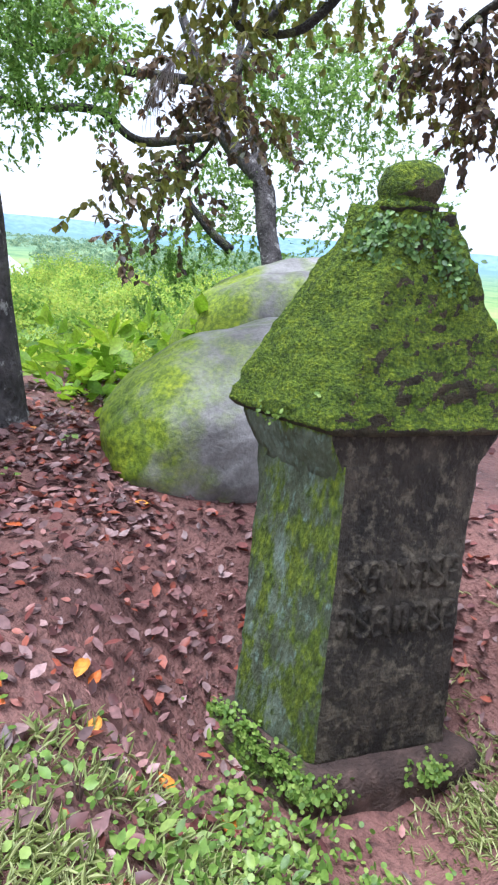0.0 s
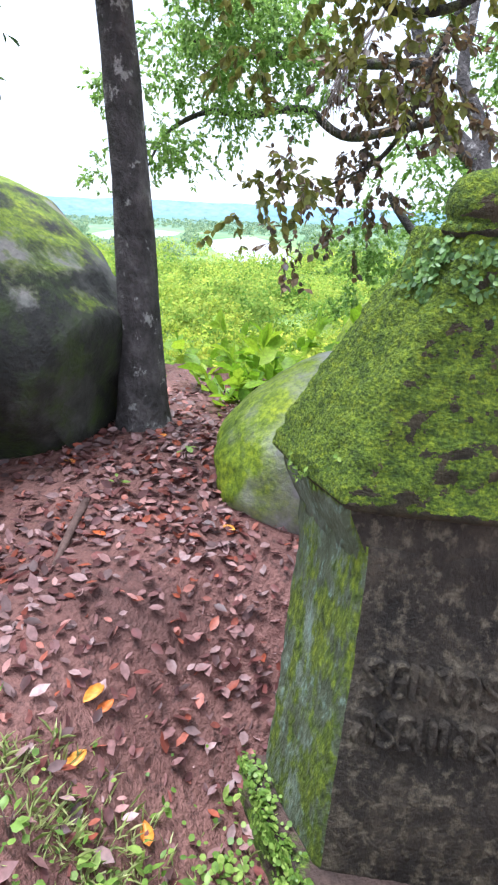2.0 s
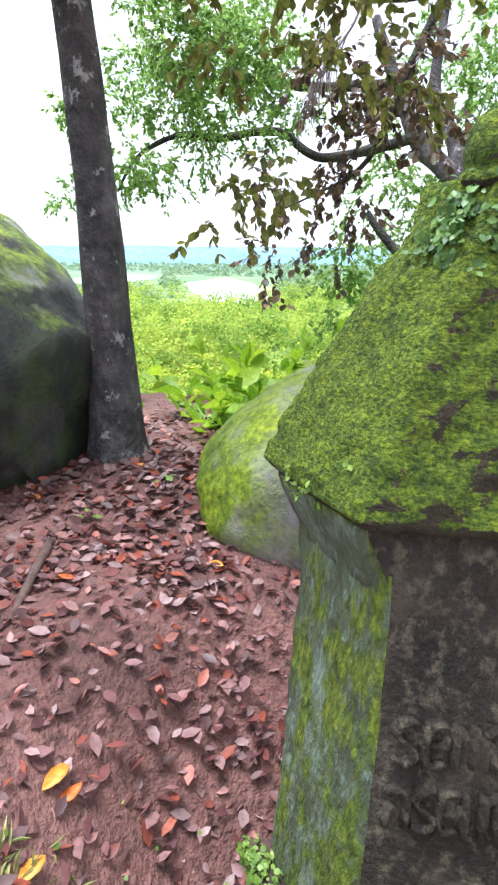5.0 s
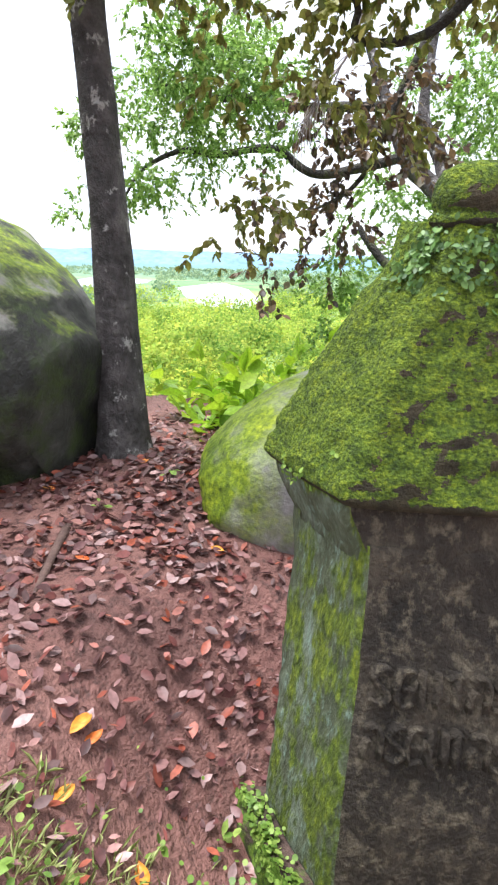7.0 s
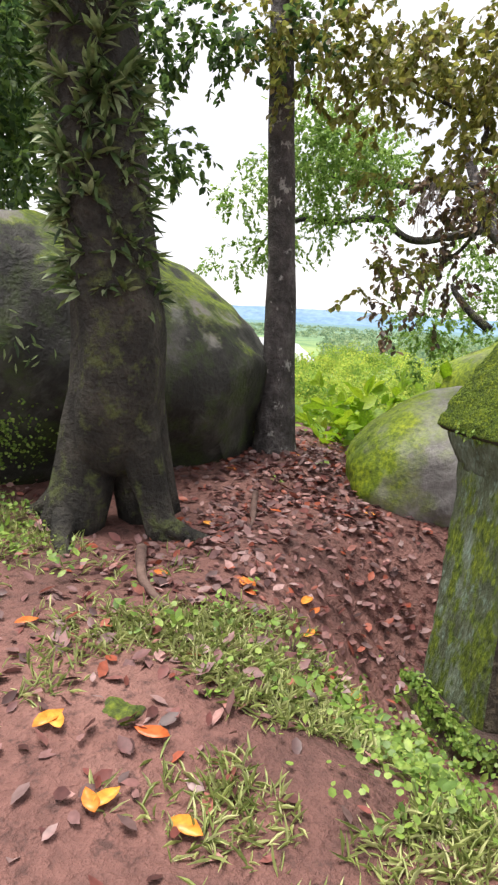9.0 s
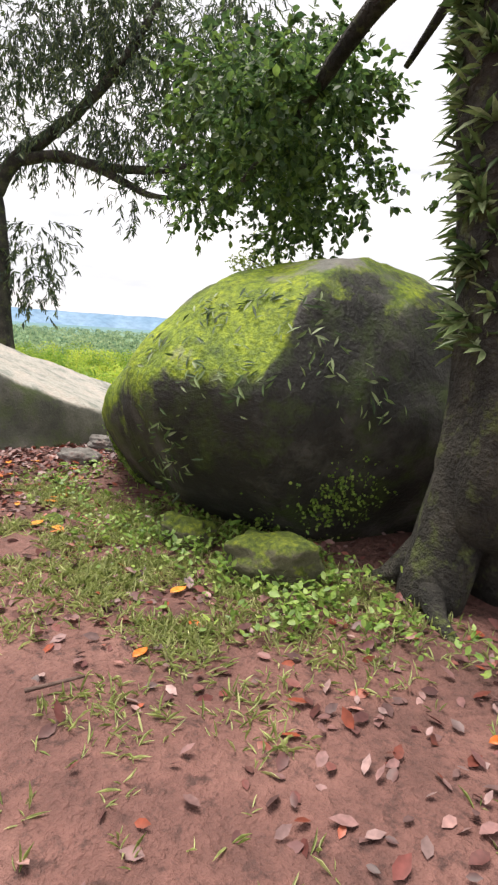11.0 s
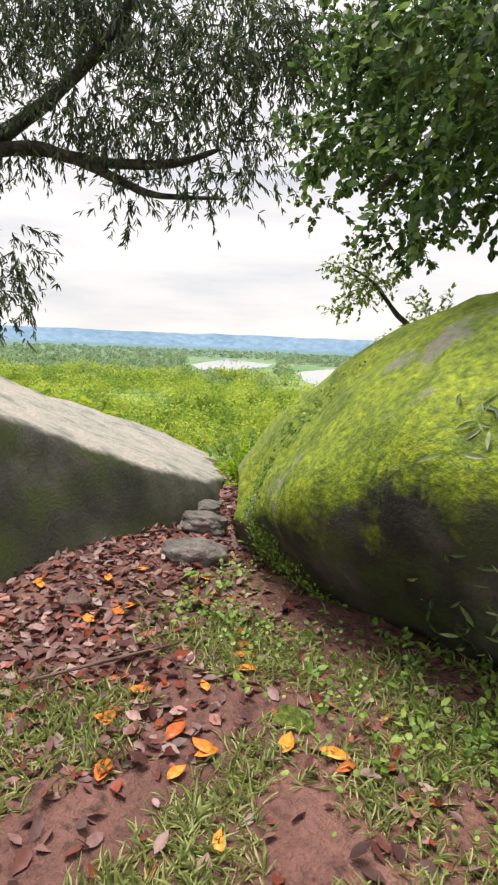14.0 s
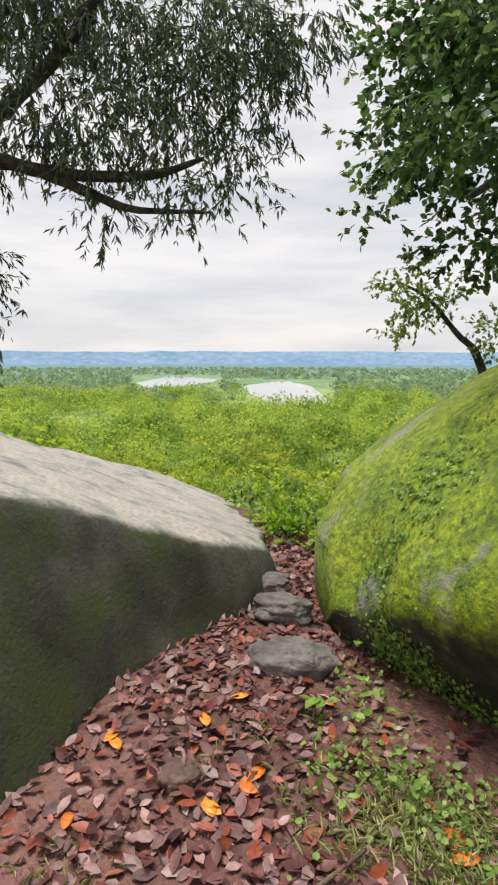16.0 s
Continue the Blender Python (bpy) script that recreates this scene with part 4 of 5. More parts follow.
crown("crown", [(*(2.34, 6.37, 2.94), 0.35), (*(2.77, 6.40, 2.93), 0.4), (*(1.56, 6.74, 3.28), 0.3), (*(1.81, 6.20, 3.15), 0.35), (*(2.43, 6.32, 3.21), 0.45), (*(1.61, 6.35, 3.19), 0.45), (*(2.18, 6.43, 3.07), 0.5), (*(1.99, 6.31, 2.45), 0.3), (*(2.30, 6.48, 2.18), 0.25), (*(1.72, 6.25, 1.72), 0.2), (*(3.27, 7.10, 2.69), 0.3), (*(3.54, 6.98, 2.31), 0.16), (*(0.75, 5.91, 3.29), 0.30), (*(1.02, 6.03, 3.19), 0.35), (*(1.31, 6.06, 3.27), 0.35), (*(1.46, 6.22, 2.92), 0.30), (*(0.80, 6.04, 3.00), 0.22), (*(1.19, 6.18, 2.89), 0.28), (*(0.57, 5.81, 3.35), 0.22), (*(1.44, 6.37, 2.38), 0.20), (*(1.56, 6.49, 1.74), 0.18), (*(1.33, 6.47, 1.55), 0.15), (*(1.55, 5.87, 3.11), 0.30), (*(1.93, 5.99, 3.02), 0.30), (*(2.30, 6.01, 3.10), 0.35), (*(2.62, 6.10, 2.90), 0.35), (*(2.11, 6.16, 2.59), 0.20)], 7500, 0.062, OLIVE, red, "broad", 14, 0.6, 9)

# crown of the stout tree
crown("crown", [(*(-3.13, 6.84, 3.26), 0.36), (*(-3.21, 6.78, 3.76), 0.42), (*(-3.50, 6.69, 2.75), 0.16), (*(-2.86, 6.83, 2.45), 0.26), (*(-2.97, 6.95, 4.10), 0.4), (*(-3.18, 6.29, 3.12), 0.3), (*(-2.52, 5.42, 3.53), 0.4), (*(-2.75, 5.22, 2.82), 0.28), (*(-2.20, 5.52, 2.96), 0.4), (*(-1.89, 5.74, 3.44), 0.5), (*(-1.71, 5.62, 2.40), 0.3), (*(-1.56, 5.83, 2.85), 0.4), (*(-1.69, 4.58, 2.88), 0.5), (*(-2.02, 4.66, 2.36), 0.25), (*(-1.32, 4.99, 2.99), 0.5), (*(-1.01, 5.00, 2.27), 0.2), (*(-1.53, 4.76, 2.55), 0.35), (*(-1.35, 5.33, 3.27), 0.35), (*(-0.19, 5.63, 3.25), 0.3), (*(0.09, 5.33, 2.38), 0.22), (*(0.19, 5.82, 3.32), 0.3), (*(0.67, 6.26, 3.33), 0.3), (*(-0.34, 5.70, 2.54), 0.22), (*(-2.66, 6.67, 3.67), 0.4), (*(-2.36, 6.55, 2.78), 0.3), (*(-2.64, 6.45, 2.39), 0.18), (*(-3.01, 6.54, 3.96), 0.35), (*(-2.83, 6.93, 2.91), 0.25)], 22000, 0.068, GREEN_DARK, ivy, "broad", 5, 0.4, 9)
for pts, rad in (([(0, 0, 3.2), (-0.9, 0.3, 3.4), (-2.0, 0.9, 3.0), (-3.2, 1.5, 2.5)], [0.09, 0.07, 0.05, 0.02]), ([(0, 0, 3.6), (-0.5, 0.6, 3.7), (-1.2, 1.0, 3.2)], [0.07, 0.05, 0.02]), ([(0, 0, 3.4), (0.5, 0.6, 3.5), (0.7, 1.2, 3.3)], [0.06, 0.04, 0.02])):
    v, f = tube(pts, rad, 9, 1.0, 0.1)
    mesh_object("branch", v, f, BARK_DARK, ivy)

# ---------------------------------------------------------------- ground cover
solid = [(PX, PY - 0.05, 0.42), (IX, IY, 0.3), (0.74, 6.15, 0.22)]


def blob(x, y, cx, cy, rx, ry):
    return np.exp(-(((x - cx) / rx) ** 2 + ((y - cy) / ry) ** 2))


def scatter(n, box, density, seed):
    """Places inside box (x0, x1, y0, y1), kept by the density field, off the trunks and the pillar."""
    rng = np.random.default_rng(seed)
    x = rng.uniform(box[0], box[1], n)
    y = rng.uniform(box[2], box[3], n)
    keep = rng.random(n) < density(x, y)
    for cx, cy, r in solid:
        keep &= np.hypot(x - cx, y - cy) > r
    x, y = x[keep], y[keep]
    keep = y < edge_line(x) + 0.6
    return x[keep], y[keep], rng


def litter_field(x, y):
    pat = np.array([noise.noise(Vector((a * 1.7, b * 1.7, 3))) for a, b in zip(x, y)])
    d = 0.035 + 0.9 * blob(x, y, 0.87, 6.28, 0.9, 0.9) + 0.5 * blob(x, y, 1.48, 5.05, 0.9, 0.8) + 0.10 * blob(x, y, 1.40, 3.40, 1.0, 0.8)
    d += 1.6 * blob(x, y, -3.6, 4.8, 0.5, 1.4) + 1.0 * blob(x, y, -3.2, 3.4, 0.6, 0.6) + 0.25 * blob(x, y, -2.9, 2.7, 0.6, 0.6) + 0.1 * blob(x, y, 0.90, 2.60, 0.7, 0.9)
    d += 0.6 * blob(x, y, 3.55, 4.62, 0.5, 0.6) + 0.9 * blob(x, y, -4.1, 6.2, 0.4, 0.7)
    d += 0.10 * smooth(0.3, -0.8, x) * smooth(2.0, 2.6, y)
    d += 0.35 * blob(x, y, 1.7, 4.7, 1.0, 0.8) + 0.14 * blob(x, y, 1.5, 3.6, 1.1, 0.7)
    return np.clip(d * (1 + 0.9 * pat), 0.02, 1)


def flat_leaves(name, x, y, rng, size, mat, shape, lift=0.006, tilt=0.55):
    z = height(x, y) + lift + 0.012 * rng.random(len(x))
    a = rng.random(len(x)) * 2 * math.pi
    aims = np.stack([np.cos(a), np.sin(a), rng.normal(size=len(x)) * tilt * 0.5 + 0.08], 1)
    ups = np.stack([rng.normal(size=len(x)) * tilt, rng.normal(size=len(x)) * tilt, np.ones(len(x))], 1)
    s = size * (0.55 + 0.75 * rng.random(len(x)))
    return leaves(name, np.stack([x, y, z], 1), s, aims, ups, mat, None, shape)


x, y, r = scatter(52000, (-4.8, 4.4, 0.6, 7.6), litter_field, 31)
tagged(flat_leaves("leaf_litter", x, y, r, 0.070, LITTER, "oval"), "wet reddish brown fallen leaves scattered over soil", "leaf litter", kind="stuff")


def grass_field(x, y):
    pat = np.array([noise.noise(Vector((a * 2.3, b * 2.3, 9))) for a, b in zip(x, y)])
    d = 1.0 * blob(x, y, 1.85, 3.15, 0.62, 0.42) + 0.9 * blob(x, y, 2.50, 2.85, 0.35, 0.25) + 0.7 * blob(x, y, 3.30, 3.30, 0.3, 0.4) + 0.6 * blob(x, y, 3.43, 4.04, 0.3, 0.3)
    d += 0.85 * blob(x, y, -1.5, 3.15, 1.0, 0.5) + 0.7 * blob(x, y, -2.3, 2.3, 0.55, 0.6) + 0.5 * blob(x, y, -0.6, 2.7, 0.8, 0.5) + 0.5 * blob(x, y, -3.3, 2.6, 0.3, 0.4) + 0.6 * blob(x, y, -0.4, 3.5, 0.7, 0.4) + 0.8 * blob(x, y, -1.3, 3.85, 1.1, 0.3) + 0.6 * blob(x, y, -2.6, 3.4, 0.3, 0.4) + 0.6 * blob(x, y, -2.9, 2.5, 0.6, 0.5)
    d += 1.0 * blob(x, y, 2.05, 3.45, 0.55, 0.30) + 0.8 * blob(x, y, 2.05, 2.95, 0.45, 0.25) + 0.7 * blob(x, y, 3.4, 4.1, 0.25, 0.4)
    return np.clip(d * (0.5 + 2.1 * pat), 0, 1)


x, y, r = scatter(90000, (-4.0, 4.2, 1.2, 5.4), grass_field, 41)
rep = 3
x, y = np.repeat(x, rep) + r.normal(size=len(x) * rep) * 0.008, np.repeat(y, rep) + r.normal(size=len(y) * rep) * 0.008
n = len(x)
aims = np.stack([r.normal(size=n) * 0.9, r.normal(size=n) * 0.9, 0.35 + 0.7 * r.random(n)], 1)
ups = np.stack([r.normal(size=n) * 0.5, r.normal(size=n) * 0.5, np.ones(n)], 1)
tagged(leaves("grass", np.stack([x, y, height(x, y) - 0.004], 1), 0.03 + 0.06 * r.random(n), aims, ups, GRASS, None, "grass"), "short broad-bladed pale green grass tufts", "grass", kind="stuff")


def plant_field(x, y):
    pat = np.array([noise.noise(Vector((a * 4, b * 4, 5))) for a, b in zip(x, y)])
    d = 1.0 * blob(x, y, 2.42, 3.12, 0.22, 0.22) + 0.9 * blob(x, y, 2.75, 2.85, 0.35, 0.15) + 0.8 * blob(x, y, -1.0, 3.75, 0.6, 0.3) + 0.5 * blob(x, y, -1.3, 3.4, 0.5, 0.3)
    d += 0.9 * blob(x, y, -2.55, 3.85, 0.35, 0.22) + 0.7 * blob(x, y, -2.95, 4.35, 0.14, 0.5) + 0.5 * blob(x, y, 0.0, 3.6, 0.4, 0.35) + 0.10 * blob(x, y, 1.90, 3.20, 0.5, 0.35)
    d += 1.0 * blob(x, y, 2.35, 3.85, 0.22, 0.30) + 0.8 * blob(x, y, 2.65, 3.68, 0.35, 0.16) + 0.35 * blob(x, y, 2.0, 3.5, 0.5, 0.25)
    return np.clip(d * (0.7 + 1.4 * pat), 0, 1)


x, y, r = scatter(70000, (-4, 4, 2.0, 5.6), plant_field, 51)
n = len(x)
aims = np.stack([r.normal(size=n), r.normal(size=n), 0.3 + 0.4 * r.random(n)], 1)
ups = np.stack([r.normal(size=n) * 0.3, r.normal(size=n) * 0.3, np.ones(n)], 1)
tagged(leaves("ground_cover_plants", np.stack([x, y, height(x, y) + 0.015 + 0.09 * r.random(n) ** 2], 1), 0.014 + 0.018 * r.random(n), aims, ups, PLANT, None, "round"), "small bright green round-leaved creeping plants", "ground cover", kind="stuff")


# bright bushes at the cliff edge
def bush(place, radius, count, size, mat, label, seed, shape="broad"):
    ob = empty("bush", place, label, "bush")
    rng = np.random.default_rng(seed)
    stems = []
    for k in range(7):
        a = k * 0.9 + rng.random()
        tip = (math.cos(a) * radius * 0.7, math.sin(a) * radius * 0.5, radius * rng.uniform(0.5, 0.9))
        stems.append(([(0, 0, -0.3), (tip[0] * 0.4, tip[1] * 0.4, tip[2] * 0.5), tip], [0.012, 0.009, 0.004]))
    limbs("stem", stems, BARK_DARK, ob, 6)
    cl = [(place[0] + rng.normal() * radius * 0.5, place[1] + rng.normal() * radius * 0.35, place[2] + radius * rng.uniform(0.1, 0.6), radius * 0.45) for _ in range(9)]
    crown("leaves", cl, count, size, mat, ob, shape, seed, 0.1, 6)
    return ob


for px, py, pz, rad, sd in ((1.2, 7.1, -0.15, 0.32, 61), (1.55, 7.3, -0.2, 0.32, 62), (0.95, 7.4, -0.2, 0.34, 63), (1.3, 7.8, -0.25, 0.36, 64), (0.45, 7.6, -0.25, 0.36, 65), (1.8, 7.1, -0.2, 0.25, 66)):
    bush((px, py, pz), rad, 300, 0.19, BUSH, "leafy bright green bush at the cliff edge", sd)
for px, py, pz, rad, sd in ((-4.0, 7.2, -0.5, 0.4, 71), (-3.6, 6.9, -0.45, 0.3, 72), (-4.7, 7.9, -0.6, 0.5, 73), (-5.4, 8.2, -0.4, 0.45, 74), (-3.3, 6.3, -0.25, 0.22, 75), (-3.2, 7.3, -0.6, 0.4, 76), (-4.25, 6.75, -0.3, 0.28, 77), (-3.75, 6.55, -0.2, 0.22, 78), (-4.4, 7.3, -0.55, 0.4, 79), (-4.45, 6.95, -0.12, 0.26, 80), (-4.15, 6.6, -0.06, 0.2, 81), (-4.0, 6.95, -0.15, 0.26, 82), (-4.75, 7.5, -0.3, 0.35, 83)):
    bush((px, py, pz), rad, 600, 0.075, BUSH if sd % 2 else PLANT, "low green shrub growing at the end of the path", sd, "oval")


# seedlings with a few large leaves
def seedling(place, n, size, h, mat, label, seed):
    ob = empty("seedling", place, label, "plant")
    rng = np.random.default_rng(seed)
    for k in range(n):
        a = rng.random() * 6.28
        tip = np.array([math.cos(a) * h * 0.6 * rng.random(), math.sin(a) * h * 0.6 * rng.random(), h * rng.uniform(0.3, 1.0)])
        v, f = tube([(0, 0, -0.02), tuple(tip * 0.55 + np.array([0, 0, 0.01])), tuple(tip)], [0.004, 0.003, 0.002], 5)
        mesh_object("stem", v, f, ROOT, ob)
        aim = np.array([[math.cos(a), math.sin(a), rng.uniform(-0.1, 0.4)]])
        leaves("leaf", tip[None], [size * rng.uniform(0.7, 1.2)], aim, np.array([[rng.normal() * 0.3, rng.normal() * 0.3, 1]]), mat, ob, "broad")
    return ob


for (px, py), n, sz, h, sd in (((0.29, 6.03), 9, 0.13, 0.28, 1), ((0.47, 6.23), 6, 0.11, 0.2, 2), ((1.30, 5.70), 4, 0.06, 0.12, 3), ((-3.05, 4.75), 7, 0.10, 0.22, 4), ((-3.15, 5.20), 8, 0.10, 0.3, 5), ((-3.12, 4.20), 4, 0.09, 0.1, 6), ((2.35, 3.60), 5, 0.05, 0.1, 7), ((1.85, 3.55), 5, 0.05, 0.09, 8), ((-2.90, 5.70), 8, 0.10, 0.3, 9), ((-0.20, 3.32), 7, 0.07, 0.12, 10), ((1.10, 5.27), 4, 0.045, 0.06, 11)):
    seedling((px, py, float(height(np.array(px), np.array(py)))), n, sz, h, PLANT, "young green seedling with broad leaves in the soil", sd)


# orange leaves, each lying by itself
def fallen_leaf(px, py, size, turn, seed):
    rng = np.random.default_rng(seed)
    L = [(0, 0, 0.0), (0.16, 0.14, 0.05), (0.25, 0.36, 0.08), (0.22, 0.62, 0.07), (0.12, 0.84, 0.05), (0, 1, 0.07), (-0.12, 0.84, 0.06), (-0.23, 0.62, 0.09), (-0.25, 0.36, 0.1), (-0.15, 0.14, 0.06), (0, 0.36, 0.0), (0, 0.62, 0.0), (0, 0.84, 0.02)]
    F = [(0, 1, 2, 10), (10, 2, 3, 11), (11, 3, 4, 12), (12, 4, 5), (0, 10, 8, 9), (10, 11, 7, 8), (11, 12, 6, 7), (12, 5, 6)]
    c, s_ = math.cos(turn), math.sin(turn)
    curl = rng.uniform(-0.2, 0.5)
    top = [((x * c - (y - 0.5) * s_) * size, (x * s_ + (y - 0.5) * c) * size, (z + curl * (y - 0.5) ** 2 * 0.5) * size + 0.002) for x, y, z in L]
    low = [(x, y, z - 0.0012) for x, y, z in top]
    rim = [0, 1, 2, 3, 4, 5, 6, 7, 8, 9]
    n = len(top)
    faces = F + [tuple(n + i for i in f[::-1]) for f in F] + [(rim[k], n + rim[k], n + rim[(k + 1) % 10], rim[(k + 1) % 10]) for k in range(10)]
    me_ob = mesh_object("fallen_leaf", top + low, faces, ORANGE_EACH)
    me_ob.location = (px, py, float(height(np.array(px), np.array(py))) + 0.016)
    return tagged(me_ob, "orange fallen leaf lying on the ground", "leaf", "orange fallen leaves")


ORANGE_EACH = bpy.data.materials.new("orange_leaf")
ORANGE_EACH.use_nodes = True
ont = ORANGE_EACH.node_tree
info = ont.nodes.new("ShaderNodeObjectInfo")
orr = ont.nodes.new("ShaderNodeValToRGB")
for k, (pos, col) in enumerate(((0, (0.55, 0.12, 0.03, 1)), (0.5, (0.75, 0.26, 0.03, 1)), (1, (0.80, 0.34, 0.05, 1)))):
    el = orr.color_ramp.elements[k] if k < 2 else orr.color_ramp.elements.new(1.0)
    el.position, el.color = pos, col
ont.links.new(info.outputs["Random"], orr.inputs[0])
oc = ont.nodes.new("ShaderNodeTexCoord")
on = ont.nodes.new("ShaderNodeTexNoise")
on.inputs["Scale"].default_value = 60
ont.links.new(oc.outputs["Object"], on.inputs["Vector"])
omr = ont.nodes.new("ShaderNodeValToRGB")
omr.color_ramp.elements[0].position, omr.color_ramp.elements[0].color = 0.3, (0.6, 0.55, 0.5, 1)
omr.color_ramp.elements[1].position, omr.color_ramp.elements[1].color = 0.6, (1, 1, 1, 1)
ont.links.new(on.outputs["Fac"], omr.inputs[0])
omx = ont.nodes.new("ShaderNodeMix")
omx.data_type, omx.blend_type = "RGBA", "MULTIPLY"
omx.inputs[0].default_value = 1.0
ont.links.new(orr.outputs[0], omx.inputs[6])
ont.links.new(omr.outputs[0], omx.inputs[7])
ont.links.new(omx.outputs[2], ont.nodes["Principled BSDF"].inputs["Base Color"])
ont.nodes["Principled BSDF"].inputs["Roughness"].default_value = 0.45
SINGLE = [(1.78, 4.12, 0), (1.81, 5.22, 0), (1.26, 4.85, 0), (1.49, 3.86, 0), (1.82, 3.88, 0), (1.04, 5.88, 0), (0.50, 6.02, 0), (0.71, 6.08, 0), (0.68, 5.38, 0), (1.50, 6.09, 0), (2.07, 3.92, 0), (1.43, 6.38, 0.1), (1.09, 3.70, 0), (1.40, 2.62, 0), (1.00, 4.40, 0), (2.36, 4.38, 0), (2.31, 3.88, 0), (1.48, 3.85, 0), (1.73, 4.12, 0), (1.70, 2.47, 0), (1.93, 2.49, 0), (1.68, 2.72, 0), (0.90, 3.02, 0)]
SINGLE2 = [(1.10, 3.70, 0), (1.54, 3.80, 0), (1.37, 2.62, 0), (1.30, 2.43, 0), (1.67, 2.44, 0), (2.74, 2.64, 0), (2.73, 2.51, 0), (2.68, 2.39, 0), (2.33, 2.43, 0), (2.33, 2.36, 0), (-1.77, 3.13, 0), (-1.69, 2.60, 0), (-1.60, 2.47, 0), (-1.17, 2.25, 0), (-0.73, 3.13, 0), (-0.43, 2.93, 0), (-0.43, 2.59, -0), (-2.46, 3.61, 0), (-2.81, 3.16, 0), (-2.67, 3.14, 0), (-2.22, 2.95, 0), (-2.68, 2.93, 0), (-1.98, 2.66, 0)]
SINGLE3 = [(-2.82, 3.16, 0), (-2.68, 3.14, 0), (-3.29, 3.46, 0), (-2.67, 2.94, 0), (-2.45, 3.28, 0), (-2.51, 3.68, 0), (-2.38, 3.5, 0), (-2.39, 3, 0), (-2.25, 2.97, 0), (-2, 3.14, 0), (-1.83, 3.18, 0), (-2.47, 2.7, 0), (-2.26, 2.83, 0), (-3.22, 3.6, 0), (-3.85, 3.63, 0), (-3.81, 3.6, 0), (-3.71, 3.2, 0), (-3.3, 3.46, -0), (-3.21, 3.59, 0), (-3.21, 3.67, 0), (-3.49, 4.11, 0), (-3.12, 4.27, 0), (-3.54, 3.87, 0), (-2.5, 3.7, 0), (-3.73, 3.23, 0.3)]
rl = random.Random(8)
for k, p in enumerate(SINGLE + SINGLE2 + SINGLE3):
    if p[2] < 0.2:
        fallen_leaf(p[0], p[1], rl.uniform(0.08, 0.12), rl.random() * 6.28, k)


# dry hanging frond in front of the foliage
def dry_frond():
    top = Vector((1.82, 7.72, 2.81))
    ob = empty("palm_frond", top, "dry grey palm frond hanging in thin strands", "palm frond")
    m = material("dry_frond", [(0.2, 0.17, 0.16), (0.34, 0.30, 0.29), (0.45, 0.41, 0.4)], 9, 0.8, 0.2, 60)
    v, f = tube([(0.12, 0, 0.35), (0.02, 0, 0.05), (-0.12, 0, -0.12), (-0.3, 0, -0.42)], [0.012, 0.01, 0.007, 0.003], 7)
    mesh_object("rib", v, f, m, ob)
    rr = random.Random(4)
    for k in range(46):
        t = k / 46
        s = Vector((0.02 - 0.3 * t, rr.uniform(-0.02, 0.02), 0.05 - 0.42 * t))
        e = s + Vector((rr.uniform(-0.12, 0.03) - 0.06 * (1 - t), rr.uniform(-0.06, 0.06), -rr.uniform(0.2, 0.42)))
        v, f = tube([s, (s + e) / 2 + Vector((-0.03, 0, 0.02)), e], [0.003, 0.0035, 0.001], 4)
        mesh_object("leaflet", v, f, m, ob)
    return ob


dry_frond()


# creepers on the pillar's roof and foot, and sprigs on the boulders, laid on the real surface
def on_surface(targets, seeds, n, spread, size, mat, name, parent, shape, seed, lift=0.01, upward=0.6):
    rng = np.random.default_rng(seed)
    deps = bpy.context.evaluated_depsgraph_get()
    P, A, U, S = [], [], [], []
    for t in targets:
        tree_ = BVHTree.FromObject(t, deps)
        mw = t.matrix_world
        inv = mw.inverted()
        for c in seeds:
            for _ in range(n):
                q = Vector(c) + Vector(rng.normal(size=3) * spread)
                loc, nor, _, dist = tree_.find_nearest(inv @ q)
                if loc is None or dist > 0.4:
                    continue
                w = mw @ loc
                nw = (mw.to_3x3() @ nor).normalized()
                P.append(np.array(w + nw * lift * rng.random() * 2))
                U.append(np.array(nw) + rng.normal(size=3) * 0.35)
                side = np.array(nw.cross(Vector(rng.normal(size=3))))
                A.append(side + np.array(nw) * 0.35 + np.array([0, 0, -0.35]))
                S.append(size * rng.uniform(0.5, 1.2))
    ob = leaves(name, np.array(P), np.array(S), np.array(A), np.array(U), mat, None, shape)
    if parent:
        ob.parent = parent
        ob.matrix_parent_inverse = parent.matrix_world.inverted()
    return ob


bpy.context.view_layer.update()
IVY = leaf_material("ivy_leaves", [(0.04, 0.10, 0.02), (0.09, 0.19, 0.035), (0.17, 0.30, 0.06)], translucent=0.25)
ivy_ob = on_surface([roof], [(2.76, 4.57, 1.41), (2.84, 4.57, 1.43), (2.91, 4.56, 1.39), (2.97, 4.52, 1.30), (2.72, 4.55, 1.35), (2.79, 4.59, 1.48), (2.79, 4.61, 1.55)], 190, 0.04, 0.026, IVY, "creeper", None, "broad", 5, 0.012)
tagged(ivy_ob, "small-leaved green creeper over the pillar's roof", "creeper", kind="stuff")
tuft_ob = on_surface([roof, eave], [(2.28, 4.41, 0.80), (2.38, 4.40, 0.76), (2.54, 4.39, 0.77), (2.61, 4.40, 0.78), (2.32, 4.38, 0.73)], 6, 0.03, 0.022, PLANT, "creeper", None, "broad", 6, 0.012)
tagged(tuft_ob, "tiny bright green seedlings on the mossy eave", "creeper", kind="stuff")
